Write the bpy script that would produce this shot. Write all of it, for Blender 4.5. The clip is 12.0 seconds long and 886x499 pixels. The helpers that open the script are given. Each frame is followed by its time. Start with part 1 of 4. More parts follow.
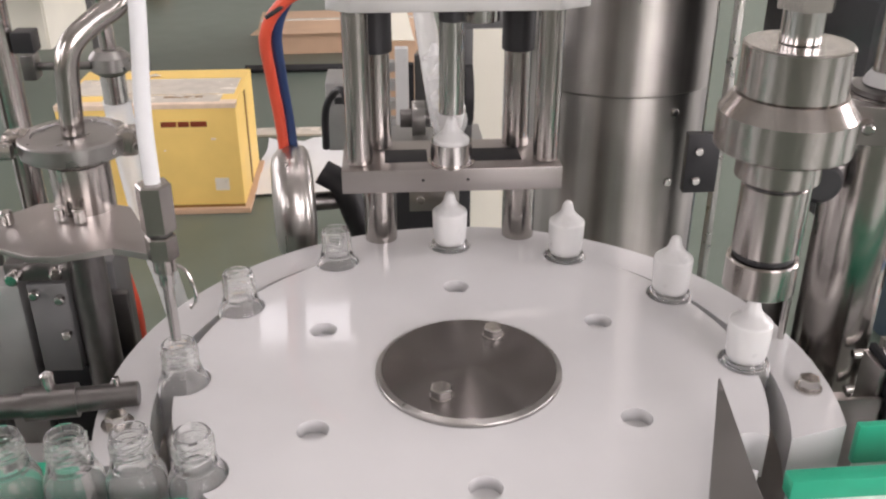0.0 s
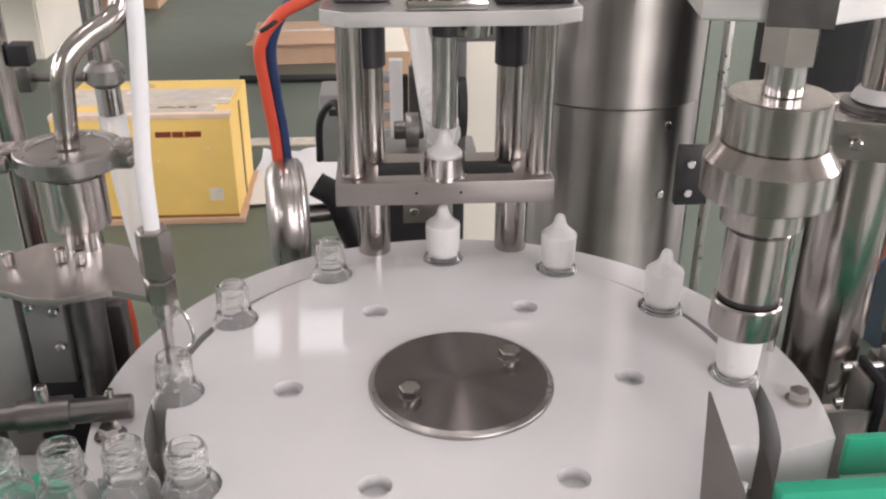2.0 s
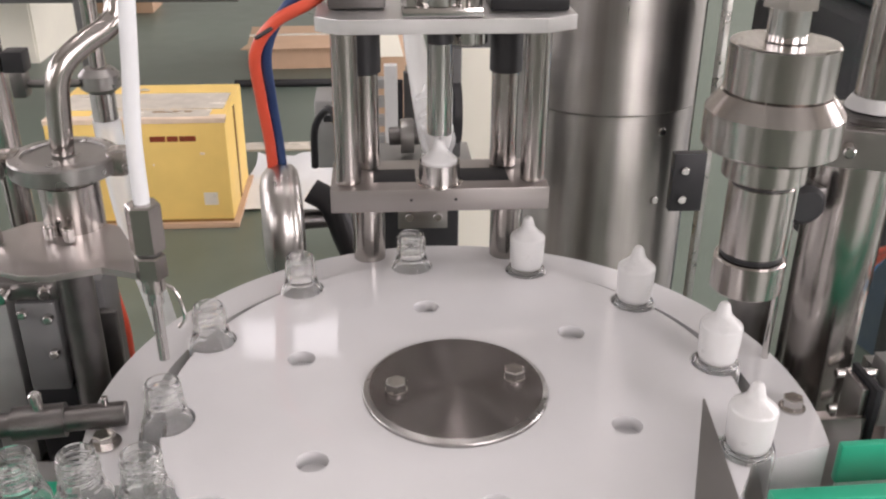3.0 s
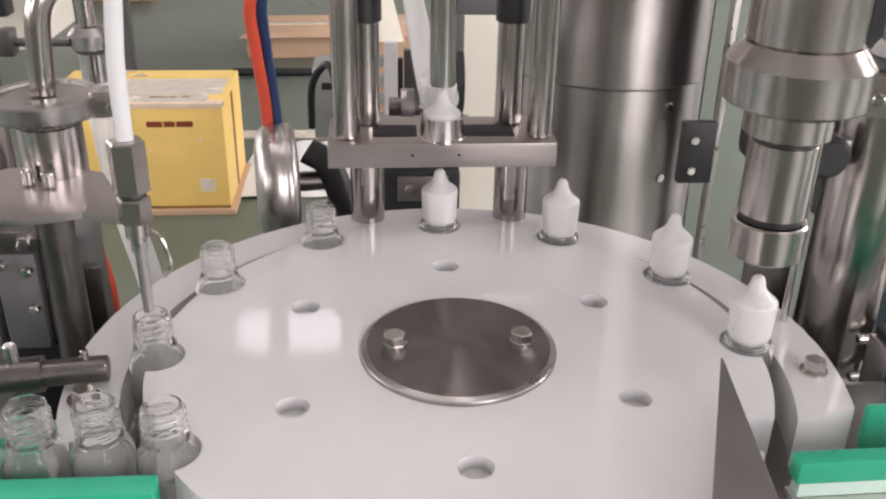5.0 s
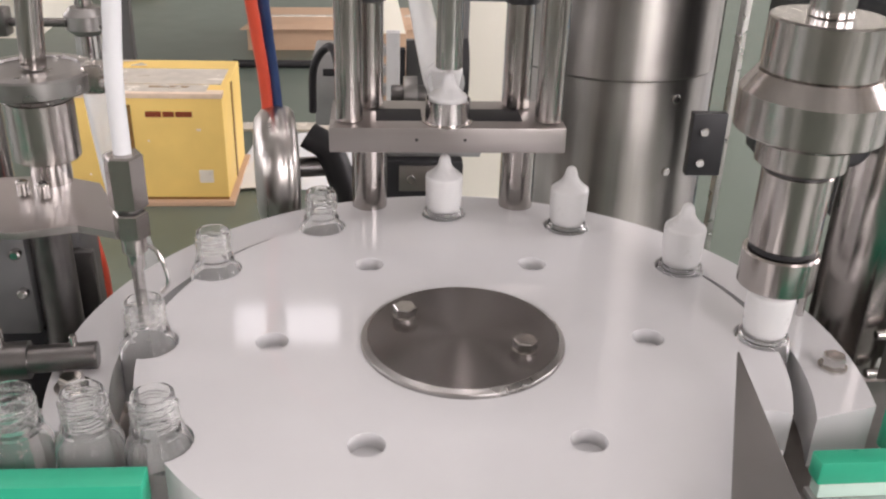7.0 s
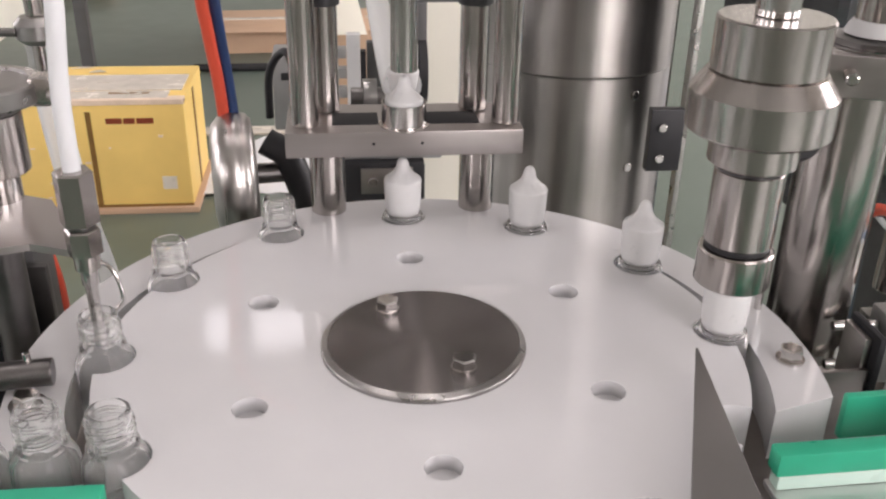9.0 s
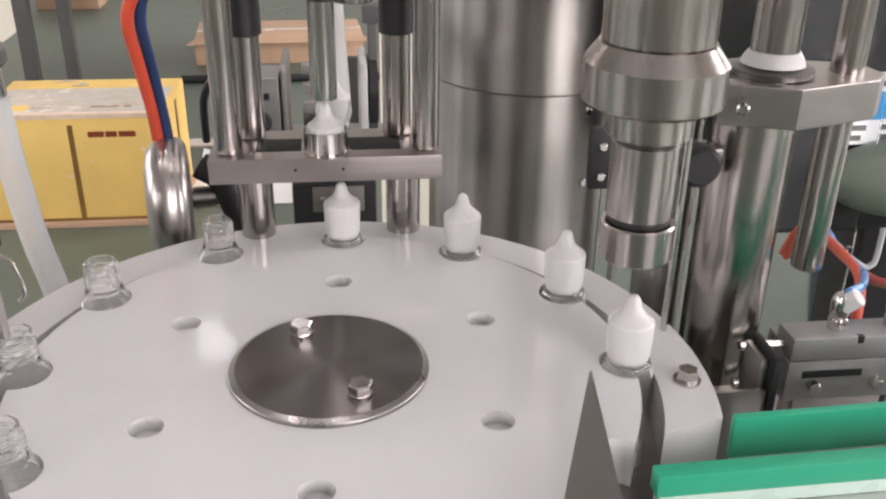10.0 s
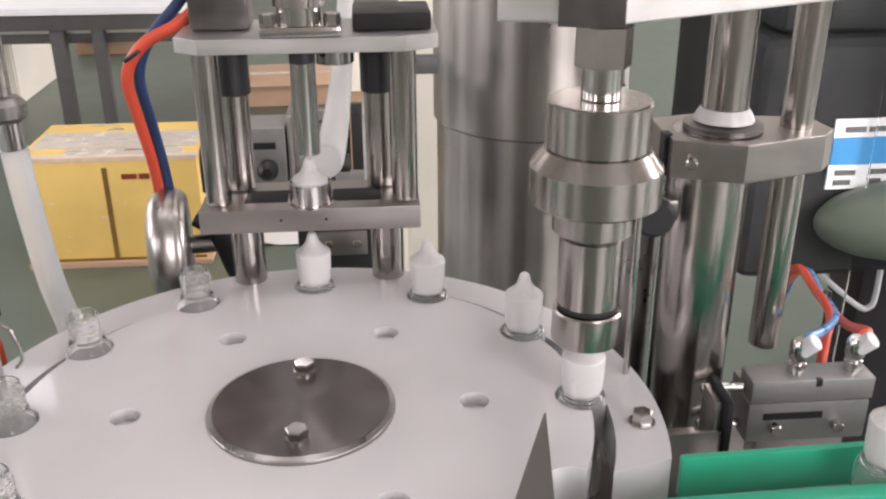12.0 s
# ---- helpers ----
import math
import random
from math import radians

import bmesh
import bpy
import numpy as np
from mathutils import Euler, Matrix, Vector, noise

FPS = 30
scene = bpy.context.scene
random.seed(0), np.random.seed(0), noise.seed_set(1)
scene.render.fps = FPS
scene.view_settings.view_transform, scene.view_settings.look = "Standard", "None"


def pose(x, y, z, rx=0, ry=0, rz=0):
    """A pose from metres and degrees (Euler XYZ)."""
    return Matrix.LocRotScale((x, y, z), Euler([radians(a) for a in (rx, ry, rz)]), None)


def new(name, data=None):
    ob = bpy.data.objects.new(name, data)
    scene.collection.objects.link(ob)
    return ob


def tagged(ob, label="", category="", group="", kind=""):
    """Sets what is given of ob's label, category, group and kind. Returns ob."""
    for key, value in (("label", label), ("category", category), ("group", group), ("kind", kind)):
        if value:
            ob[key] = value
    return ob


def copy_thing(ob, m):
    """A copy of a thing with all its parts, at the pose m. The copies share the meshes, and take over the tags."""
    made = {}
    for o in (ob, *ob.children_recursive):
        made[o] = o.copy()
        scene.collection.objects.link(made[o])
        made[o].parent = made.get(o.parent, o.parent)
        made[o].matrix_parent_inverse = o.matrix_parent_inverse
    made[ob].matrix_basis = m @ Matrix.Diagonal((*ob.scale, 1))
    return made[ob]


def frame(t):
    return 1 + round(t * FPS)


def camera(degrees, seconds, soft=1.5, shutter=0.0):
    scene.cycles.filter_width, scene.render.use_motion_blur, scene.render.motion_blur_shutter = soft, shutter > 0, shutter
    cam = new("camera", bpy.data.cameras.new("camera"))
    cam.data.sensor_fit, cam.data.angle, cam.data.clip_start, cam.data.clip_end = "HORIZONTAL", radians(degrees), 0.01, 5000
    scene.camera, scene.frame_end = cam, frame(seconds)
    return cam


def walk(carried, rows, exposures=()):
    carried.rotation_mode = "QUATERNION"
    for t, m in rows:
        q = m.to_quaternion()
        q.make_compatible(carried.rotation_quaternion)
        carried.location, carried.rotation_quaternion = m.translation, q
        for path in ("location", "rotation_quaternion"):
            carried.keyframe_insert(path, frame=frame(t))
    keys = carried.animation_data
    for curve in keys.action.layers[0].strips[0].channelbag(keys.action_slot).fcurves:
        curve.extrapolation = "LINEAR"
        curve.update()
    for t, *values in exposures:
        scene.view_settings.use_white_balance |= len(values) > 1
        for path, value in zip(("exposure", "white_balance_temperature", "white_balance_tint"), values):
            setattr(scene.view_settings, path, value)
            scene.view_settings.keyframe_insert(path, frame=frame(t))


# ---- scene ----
cam = camera(51.1, 12.0, soft=2.2)
# seconds, eye, yaw, pitch, roll
ROWS = [
    (0.0, -0.0425, -0.4566, 1.3129, -3.43, -26.88, -0.07),
    (0.5, -0.0425, -0.4560, 1.3149, -3.46, -26.67, -0.01),
    (1.0, -0.0415, -0.4576, 1.3159, -3.62, -26.56, 0.08),
    (1.5, -0.0414, -0.4583, 1.3151, -3.81, -26.40, 0.18),
    (2.0, -0.0418, -0.4594, 1.3164, -3.83, -26.27, 0.19),
    (2.5, -0.0412, -0.4606, 1.3182, -4.10, -26.17, 0.31),
    (3.0, -0.0419, -0.4592, 1.3183, -4.19, -26.00, 0.39),
    (5.0, -0.0432, -0.4422, 1.2811, -4.35, -26.23, 1.03),
    (5.5, -0.0455, -0.4342, 1.2734, -4.33, -26.34, 1.25),
    (6.0, -0.0490, -0.4292, 1.2611, -4.44, -26.38, 1.80),
    (6.5, -0.0459, -0.4275, 1.2649, -4.42, -26.42, 1.80),
    (7.0, -0.0456, -0.4257, 1.2672, -4.47, -26.48, 1.80),
    (9.0, -0.0393, -0.4238, 1.2691, -6.57, -26.49, 1.11),
    (9.5, -0.0259, -0.4262, 1.2751, -7.03, -26.23, 0.92),
    (10.0, 0.0099, -0.4375, 1.2857, -6.84, -26.02, 0.86),
    (10.5, 0.0331, -0.4514, 1.2937, -5.83, -25.19, 0.39),
    (11.0, 0.0362, -0.4617, 1.2978, -5.04, -24.36, 0.21),
    (11.5, 0.0387, -0.4629, 1.3004, -4.39, -23.86, -0.12),
    (12.0, 0.0480, -0.4676, 1.3056, -4.39, -23.74, -0.27),
]
walk(cam, [(t, pose(x, y, z, 90 + pitch, 0, yaw) @ pose(0, 0, 0, 0, 0, roll)) for t, x, y, z, yaw, pitch, roll in ROWS])

# ---- world and light ----
TOP = 1.0          # upper face of the dial
FLOOR = -0.17
BELT = 0.93        # surface on which the bottles stand
world = bpy.data.worlds.new("sky")
scene.world = world
world.use_nodes = True
wn = world.node_tree.nodes
sky = wn.new("ShaderNodeTexSky")
sky.sky_type, sky.sun_disc, sky.sun_elevation, sky.sun_rotation = "NISHITA", False, radians(48), radians(20)
world.node_tree.links.new(sky.outputs[0], wn["Background"].inputs[0])
wn["Background"].inputs[1].default_value = 0.12
scene.view_settings.exposure = -0.06


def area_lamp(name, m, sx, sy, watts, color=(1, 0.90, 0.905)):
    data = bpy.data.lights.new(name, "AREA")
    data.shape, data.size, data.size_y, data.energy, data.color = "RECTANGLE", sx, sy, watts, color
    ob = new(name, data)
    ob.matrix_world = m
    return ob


# ---- materials ----
def material(name, color, rough=0.5, metal=0.0, vary=0.12, scale=40.0, bump=0.0, bump_scale=None, trans=0.0, ior=1.45,
             spec=0.5, coat=0.0, brush=None, second=None, sss=0.0, rough_vary=0.1, turned=0.0):
    """A principled surface with colour and gloss varied at two scales; brush stretches the grain along an axis."""
    m = bpy.data.materials.new(name)
    m.use_nodes = True
    nt = m.node_tree
    b = nt.nodes["Principled BSDF"]
    tc = nt.nodes.new("ShaderNodeTexCoord")
    mp = nt.nodes.new("ShaderNodeMapping")
    nt.links.new(tc.outputs["Object"], mp.inputs[0])
    if brush:
        mp.inputs["Scale"].default_value = brush
    n1 = nt.nodes.new("ShaderNodeTexNoise")
    n1.inputs["Scale"].default_value, n1.inputs["Detail"].default_value = scale, 6
    n2 = nt.nodes.new("ShaderNodeTexNoise")
    n2.inputs["Scale"].default_value, n2.inputs["Detail"].default_value = scale / 7, 3
    nt.links.new(mp.outputs[0], n1.inputs["Vector"])
    nt.links.new(tc.outputs["Object"], n2.inputs["Vector"])
    mix = nt.nodes.new("ShaderNodeMath")
    mix.operation = "MULTIPLY_ADD"
    mix.inputs[1].default_value = 0.5
    nt.links.new(n1.outputs[0], mix.inputs[0])
    half = nt.nodes.new("ShaderNodeMath")
    half.operation = "MULTIPLY"
    half.inputs[1].default_value = 0.5
    nt.links.new(n2.outputs[0], half.inputs[0])
    nt.links.new(half.outputs[0], mix.inputs[2])
    ramp = nt.nodes.new("ShaderNodeValToRGB")
    ramp.color_ramp.elements[0].position, ramp.color_ramp.elements[1].position = 0.3, 0.7
    dark = tuple(c * (1 - vary) for c in color)
    lite = second or tuple(min(1, c * (1 + vary)) for c in color)
    ramp.color_ramp.elements[0].color, ramp.color_ramp.elements[1].color = (*dark, 1), (*lite, 1)
    nt.links.new(mix.outputs[0], ramp.inputs[0])
    nt.links.new(ramp.outputs[0], b.inputs["Base Color"])
    mr = nt.nodes.new("ShaderNodeMapRange")
    mr.inputs["To Min"].default_value, mr.inputs["To Max"].default_value = max(0.02, rough - rough_vary), min(1, rough + rough_vary)
    mr.inputs["From Min"].default_value, mr.inputs["From Max"].default_value = 0.3, 0.7
    nt.links.new(mix.outputs[0], mr.inputs["Value"])
    nt.links.new(mr.outputs[0], b.inputs["Roughness"])
    b.inputs["Metallic"].default_value = metal
    b.inputs["IOR"].default_value = ior
    b.inputs["Specular IOR Level"].default_value = spec
    b.inputs["Transmission Weight"].default_value = trans
    b.inputs["Coat Weight"].default_value = coat
    if turned:      # fine grooves round the z axis spread the gloss along it
        tan = nt.nodes.new("ShaderNodeTangent")
        tan.direction_type, tan.axis = "RADIAL", "Z"
        nt.links.new(tan.outputs[0], b.inputs["Tangent"])
        b.inputs["Anisotropic"].default_value, b.inputs["Anisotropic Rotation"].default_value = turned, 0.25
    if sss:
        b.inputs["Subsurface Weight"].default_value = sss
        b.inputs["Subsurface Radius"].default_value = (1, 1, 1)
        b.inputs["Subsurface Scale"].default_value = 0.004
    if bump:
        bp = nt.nodes.new("ShaderNodeBump")
        bp.inputs["Strength"].default_value, bp.inputs["Distance"].default_value = bump, 0.001
        nt.links.new(n1.outputs[0], bp.inputs["Height"])
        nt.links.new(bp.outputs[0], b.inputs["Normal"])
    return m


WHITE = material("white_polymer", (0.575, 0.573, 0.578), 0.06, 0, 0.03, 30, 0.006, spec=0.45, rough_vary=0.02)
STEEL = material("brushed_steel", (0.43, 0.402, 0.382), 0.205, 1, 0.06, 320, 0.02, brush=(1, 1, 0.04), rough_vary=0.045)
SHELL = material("drum_steel", (0.31, 0.294, 0.280), 0.32, 1, 0.38, 42, 0.12, brush=(1, 1, 0.02), rough_vary=0.09, turned=0.72)
ROLLER = material("worn_polished_steel", (0.46, 0.44, 0.42), 0.32, 1, 0.22, 150, 0.06, brush=(1, 0.03, 0.03), rough_vary=0.08)
STEEL_FLAT = material("milled_steel", (0.375, 0.352, 0.338), 0.36, 1, 0.10, 150, 0.06, brush=(0.05, 1, 1), rough_vary=0.1)
CHROME = material("polished_steel", (0.58, 0.56, 0.545), 0.17, 1, 0.05, 60, rough_vary=0.05)
ALU = material("satin_aluminium", (0.62, 0.615, 0.605), 0.42, 1, 0.08, 200, 0.05, brush=(0.1, 1, 1))
GREY_BLOCK = material("grey_anodised_block", (0.36, 0.36, 0.355), 0.42, 0.7, 0.12, 60, 0.05)
DARK_STEEL = material("dark_steel", (0.175, 0.167, 0.163), 0.35, 1, 0.2, 80, 0.05)
BLACK = material("black_rubber", (0.018, 0.018, 0.02), 0.45, 0, 0.3, 60, 0.1)
BLACK_PAINT = material("black_painted_casing", (0.018, 0.018, 0.020), 0.6, 0, 0.3, 30, 0.1, spec=0.25)
CAPW = material("white_cap_polymer", (0.575, 0.575, 0.57), 0.30, 0, 0.04, 50, sss=0.45, rough_vary=0.05)
TUBEW = material("milky_tube", (0.74, 0.75, 0.76), 0.35, 0, 0.04, 50, trans=0.25, ior=1.2, sss=0.2)
HOSE_CLEAR = material("cloudy_clear_hose", (0.84, 0.85, 0.85), 0.3, 0, 0.02, 50, trans=0.5, ior=1.12, rough_vary=0.03)
CLEAR = material("clear_bottle_plastic", (0.98, 0.985, 0.98), 0.06, 0, 0.01, 40, trans=0.95, ior=1.22, spec=0.8, rough_vary=0.03)
PANEL = material("clear_guard_panel", (0.96, 0.985, 0.97), 0.05, 0, 0.01, 10, trans=1.0, ior=1.2, rough_vary=0.02)
RED = material("red_hose", (0.62, 0.085, 0.045), 0.36, 0, 0.08, 50)
BLUE = material("blue_hose", (0.024, 0.050, 0.140), 0.36, 0, 0.1, 50)
SKYBLUE = material("light_blue_hose", (0.12, 0.30, 0.62), 0.3, 0, 0.1, 50)
GREEN = material("green_guide_polymer", (0.030, 0.37, 0.22), 0.35, 0, 0.08, 60, 0.04, spec=0.5)
FLOORM = material("green_floor_paint", (0.112, 0.145, 0.120), 0.36, 0, 0.16, 6, 0.05, second=(0.150, 0.184, 0.155))
YELLOW = material("yellow_carton", (0.86, 0.61, 0.19), 0.55, 0, 0.10, 7, 0.1)
CARTON = material("brown_carton", (0.54, 0.37, 0.25), 0.7, 0, 0.10, 9, 0.1)
TAPE = material("clear_tape_and_film", (0.66, 0.61, 0.53), 0.25, 0, 0.15, 20, 0.1)
DARKTAPE = material("brown_marks", (0.22, 0.12, 0.03), 0.5, 0, 0.3, 20)
MARKRED = material("red_brown_print", (0.25, 0.05, 0.02), 0.5, 0, 0.2, 30)
WALLM = material("cream_wall", (0.40, 0.385, 0.35), 0.7, 0, 0.05, 3, 0.1)
CREAM = material("cream_panel", (0.90, 0.87, 0.76), 0.5, 0, 0.05, 5)
CEILM = material("pale_ceiling", (0.45, 0.45, 0.44), 0.7, 0, 0.08, 2)
FRAMEG = material("grey_painted_frame", (0.22, 0.22, 0.215), 0.45, 0.3, 0.15, 20)
FRAMED = material("dark_grey_frame", (0.10, 0.10, 0.10), 0.45, 0.2, 0.15, 20)
LABELW = material("white_label", (0.78, 0.80, 0.83), 0.4, 0, 0.04, 60)
LABELB = material("blue_label", (0.05, 0.27, 0.58), 0.4, 0, 0.06, 60)
DARK_MID = material("dull_stainless", (0.33, 0.32, 0.31), 0.32, 1, 0.15, 90, 0.05)
PALE = material("pale_green_polymer", (0.50, 0.66, 0.58), 0.3, 0, 0.05, 40)
PEACH = material("pale_paper_tape", (0.80, 0.64, 0.50), 0.5, 0, 0.15, 25, 0.1)
NAVY = material("navy_plastic", (0.018, 0.035, 0.06), 0.4, 0, 0.2, 20, 0.05)
GREENGREY = material("grey_green_paint", (0.14, 0.175, 0.135), 0.45, 0, 0.12, 30, 0.05)
MATTE_GREY = material("matte_grey_casing", (0.13, 0.13, 0.13), 0.5, 0.4, 0.15, 50, 0.05)
BLADE = material("sheet_steel", (0.27, 0.262, 0.258), 0.40, 1, 0.06, 40, 0.0, rough_vary=0.05)
BELTM = material("grey_belt", (0.16, 0.165, 0.165), 0.45, 0, 0.15, 60, 0.1)


# ---- mesh helpers ----
def mesh_of(name, bm, mat, smooth=None):
    bmesh.ops.recalc_face_normals(bm, faces=bm.faces)
    me = bpy.data.meshes.new(name)
    bm.to_mesh(me)
    bm.free()
    me.materials.append(mat)
    if smooth is not None:
        for p in me.polygons:
            p.use_smooth = True
        me.set_sharp_from_angle(angle=radians(smooth))
    return me


def part(name, bm, mat, parent=None, label="", m=None, smooth=35):
    """Links a bmesh as one mesh object under a thing or a part."""
    ob = new(name, mesh_of(name, bm, mat, smooth))
    if parent:
        ob.parent = parent
    if m is not None:
        ob.matrix_basis = m
    if label:
        ob["label"] = label
    return ob


def thing(name, label, category, m=None, group="", kind=""):
    ob = new(name)
    ob.empty_display_size = 0.02
    if m is not None:
        ob.matrix_basis = m
    return tagged(ob, label, category, group, kind)


def box(x0, x1, y0, y1, z0, z1, bevel=0.0, seg=2, bm=None):
    own = bmesh.new()
    bmesh.ops.create_cube(own, size=1, matrix=Matrix.LocRotScale(((x0 + x1) / 2, (y0 + y1) / 2, (z0 + z1) / 2), None,
                                                                 (abs(x1 - x0), abs(y1 - y0), abs(z1 - z0))))
    if bevel:
        bmesh.ops.bevel(own, geom=list(own.edges), offset=bevel, segments=seg, affect="EDGES", profile=0.6)
    return join(bm, own)


def join(bm, own, m=None):
    if m is not None:
        own.transform(m)
    if bm is None:
        return own
    tmp = bpy.data.meshes.new("tmp")
    own.to_mesh(tmp)
    own.free()
    bm.from_mesh(tmp)
    bpy.data.meshes.remove(tmp)
    return bm


def lathe(profile, seg=48, m=None, bm=None):
    """Turns (radius, height) pairs about z; a zero radius closes the end."""
    own = bmesh.new()
    rings = []
    for r, z in profile:
        if r <= 1e-6:
            rings.append([own.verts.new((0, 0, z))])
        else:
            rings.append([own.verts.new((r * math.cos(2 * math.pi * i / seg), r * math.sin(2 * math.pi * i / seg), z)) for i in range(seg)])
    for a, b in zip(rings, rings[1:]):
        for i in range(seg):
            j = (i + 1) % seg
            if len(a) == 1 and len(b) > 1:
                own.faces.new((a[0], b[i], b[j]))
            elif len(b) == 1 and len(a) > 1:
                own.faces.new((a[i], a[j], b[0]))
            elif len(a) > 1:
                own.faces.new((a[i], a[j], b[j], b[i]))
    return join(bm, own, m)


def rod(r, z0, z1, seg=32, bevel=0.0006, m=None, bm=None):
    b = min(bevel, r * 0.4)
    return lathe([(0, z0), (r - b, z0), (r, z0 + b), (r, z1 - b), (r - b, z1), (0, z1)], seg, m, bm)


def hexagon(across, z0, z1, m=None, bm=None):
    r = across / math.sqrt(3)
    return lathe([(0, z0), (r, z0), (r, z1 - across * 0.06), (r * 0.88, z1), (0, z1)], 6, m, bm)


def prism(points, z0, z1, bevel=0.0, bm=None, m=None):
    """An outline in x and y, given thickness in z."""
    own = bmesh.new()
    lo = [own.verts.new((x, y, z0)) for x, y in points]
    hi = [own.verts.new((x, y, z1)) for x, y in points]
    own.faces.new(lo[::-1])
    own.faces.new(hi)
    n = len(points)
    for i in range(n):
        own.faces.new((lo[i], lo[(i + 1) % n], hi[(i + 1) % n], hi[i]))
    if bevel:
        edges = [e for e in own.edges if abs(e.verts[0].co.z - e.verts[1].co.z) < 1e-6]
        bmesh.ops.bevel(own, geom=edges, offset=bevel, segments=2, affect="EDGES", profile=0.6)
    return join(bm, own, m)


def smooth_path(points, steps=8):
    """Catmull-Rom points through the given ones."""
    p = [Vector(q) for q in points]
    p = [p[0] * 2 - p[1]] + p + [p[-1] * 2 - p[-2]]
    out = []
    for i in range(1, len(p) - 2):
        for k in range(steps):
            t = k / steps
            out.append(0.5 * ((2 * p[i]) + (p[i + 1] - p[i - 1]) * t + (2 * p[i - 1] - 5 * p[i] + 4 * p[i + 1] - p[i + 2]) * t * t
                              + (3 * p[i] - p[i - 1] - 3 * p[i + 1] + p[i + 2]) * t ** 3))
    out.append(p[-2])
    return out


def sweep(points, r, seg=14, steps=8, bm=None, inner=0.0):
    """A round tube along a smooth path."""
    path = smooth_path(points, steps)
    own = bmesh.new()
    rings, up = [], Vector((0.31, 0.2, 0.93))
    for i, q in enumerate(path):
        d = (path[min(i + 1, len(path) - 1)] - path[max(i - 1, 0)]).normalized()
        a = (up - d * up.dot(d)).normalized()
        up = a
        b = d.cross(a)
        rings.append([own.verts.new(q + (a * math.cos(2 * math.pi * k / seg) + b * math.sin(2 * math.pi * k / seg)) * r) for k in range(seg)])
    for a, b in zip(rings, rings[1:]):
        for k in range(seg):
            own.faces.new((a[k], a[(k + 1) % seg], b[(k + 1) % seg], b[k]))
    own.faces.new(rings[0][::-1])
    own.faces.new(rings[-1])
    return join(bm, own)


def along(axis):
    """Turns z into the given axis."""
    return {"x": pose(0, 0, 0, 0, 90, 0), "y": pose(0, 0, 0, -90, 0, 0), "z": Matrix()}[axis]


def bolt(name, m, parent, across=0.013, height=0.0075, washer=0.0095):
    """A hexagon bolt head on its washer."""
    bm = lathe([(0, 0), (washer, 0), (washer, 0.0014), (0, 0.0014)], 24)
    hexagon(across, 0.0014, height, bm=bm)
    return part(name, bm, CHROME, parent, "", m, 30)


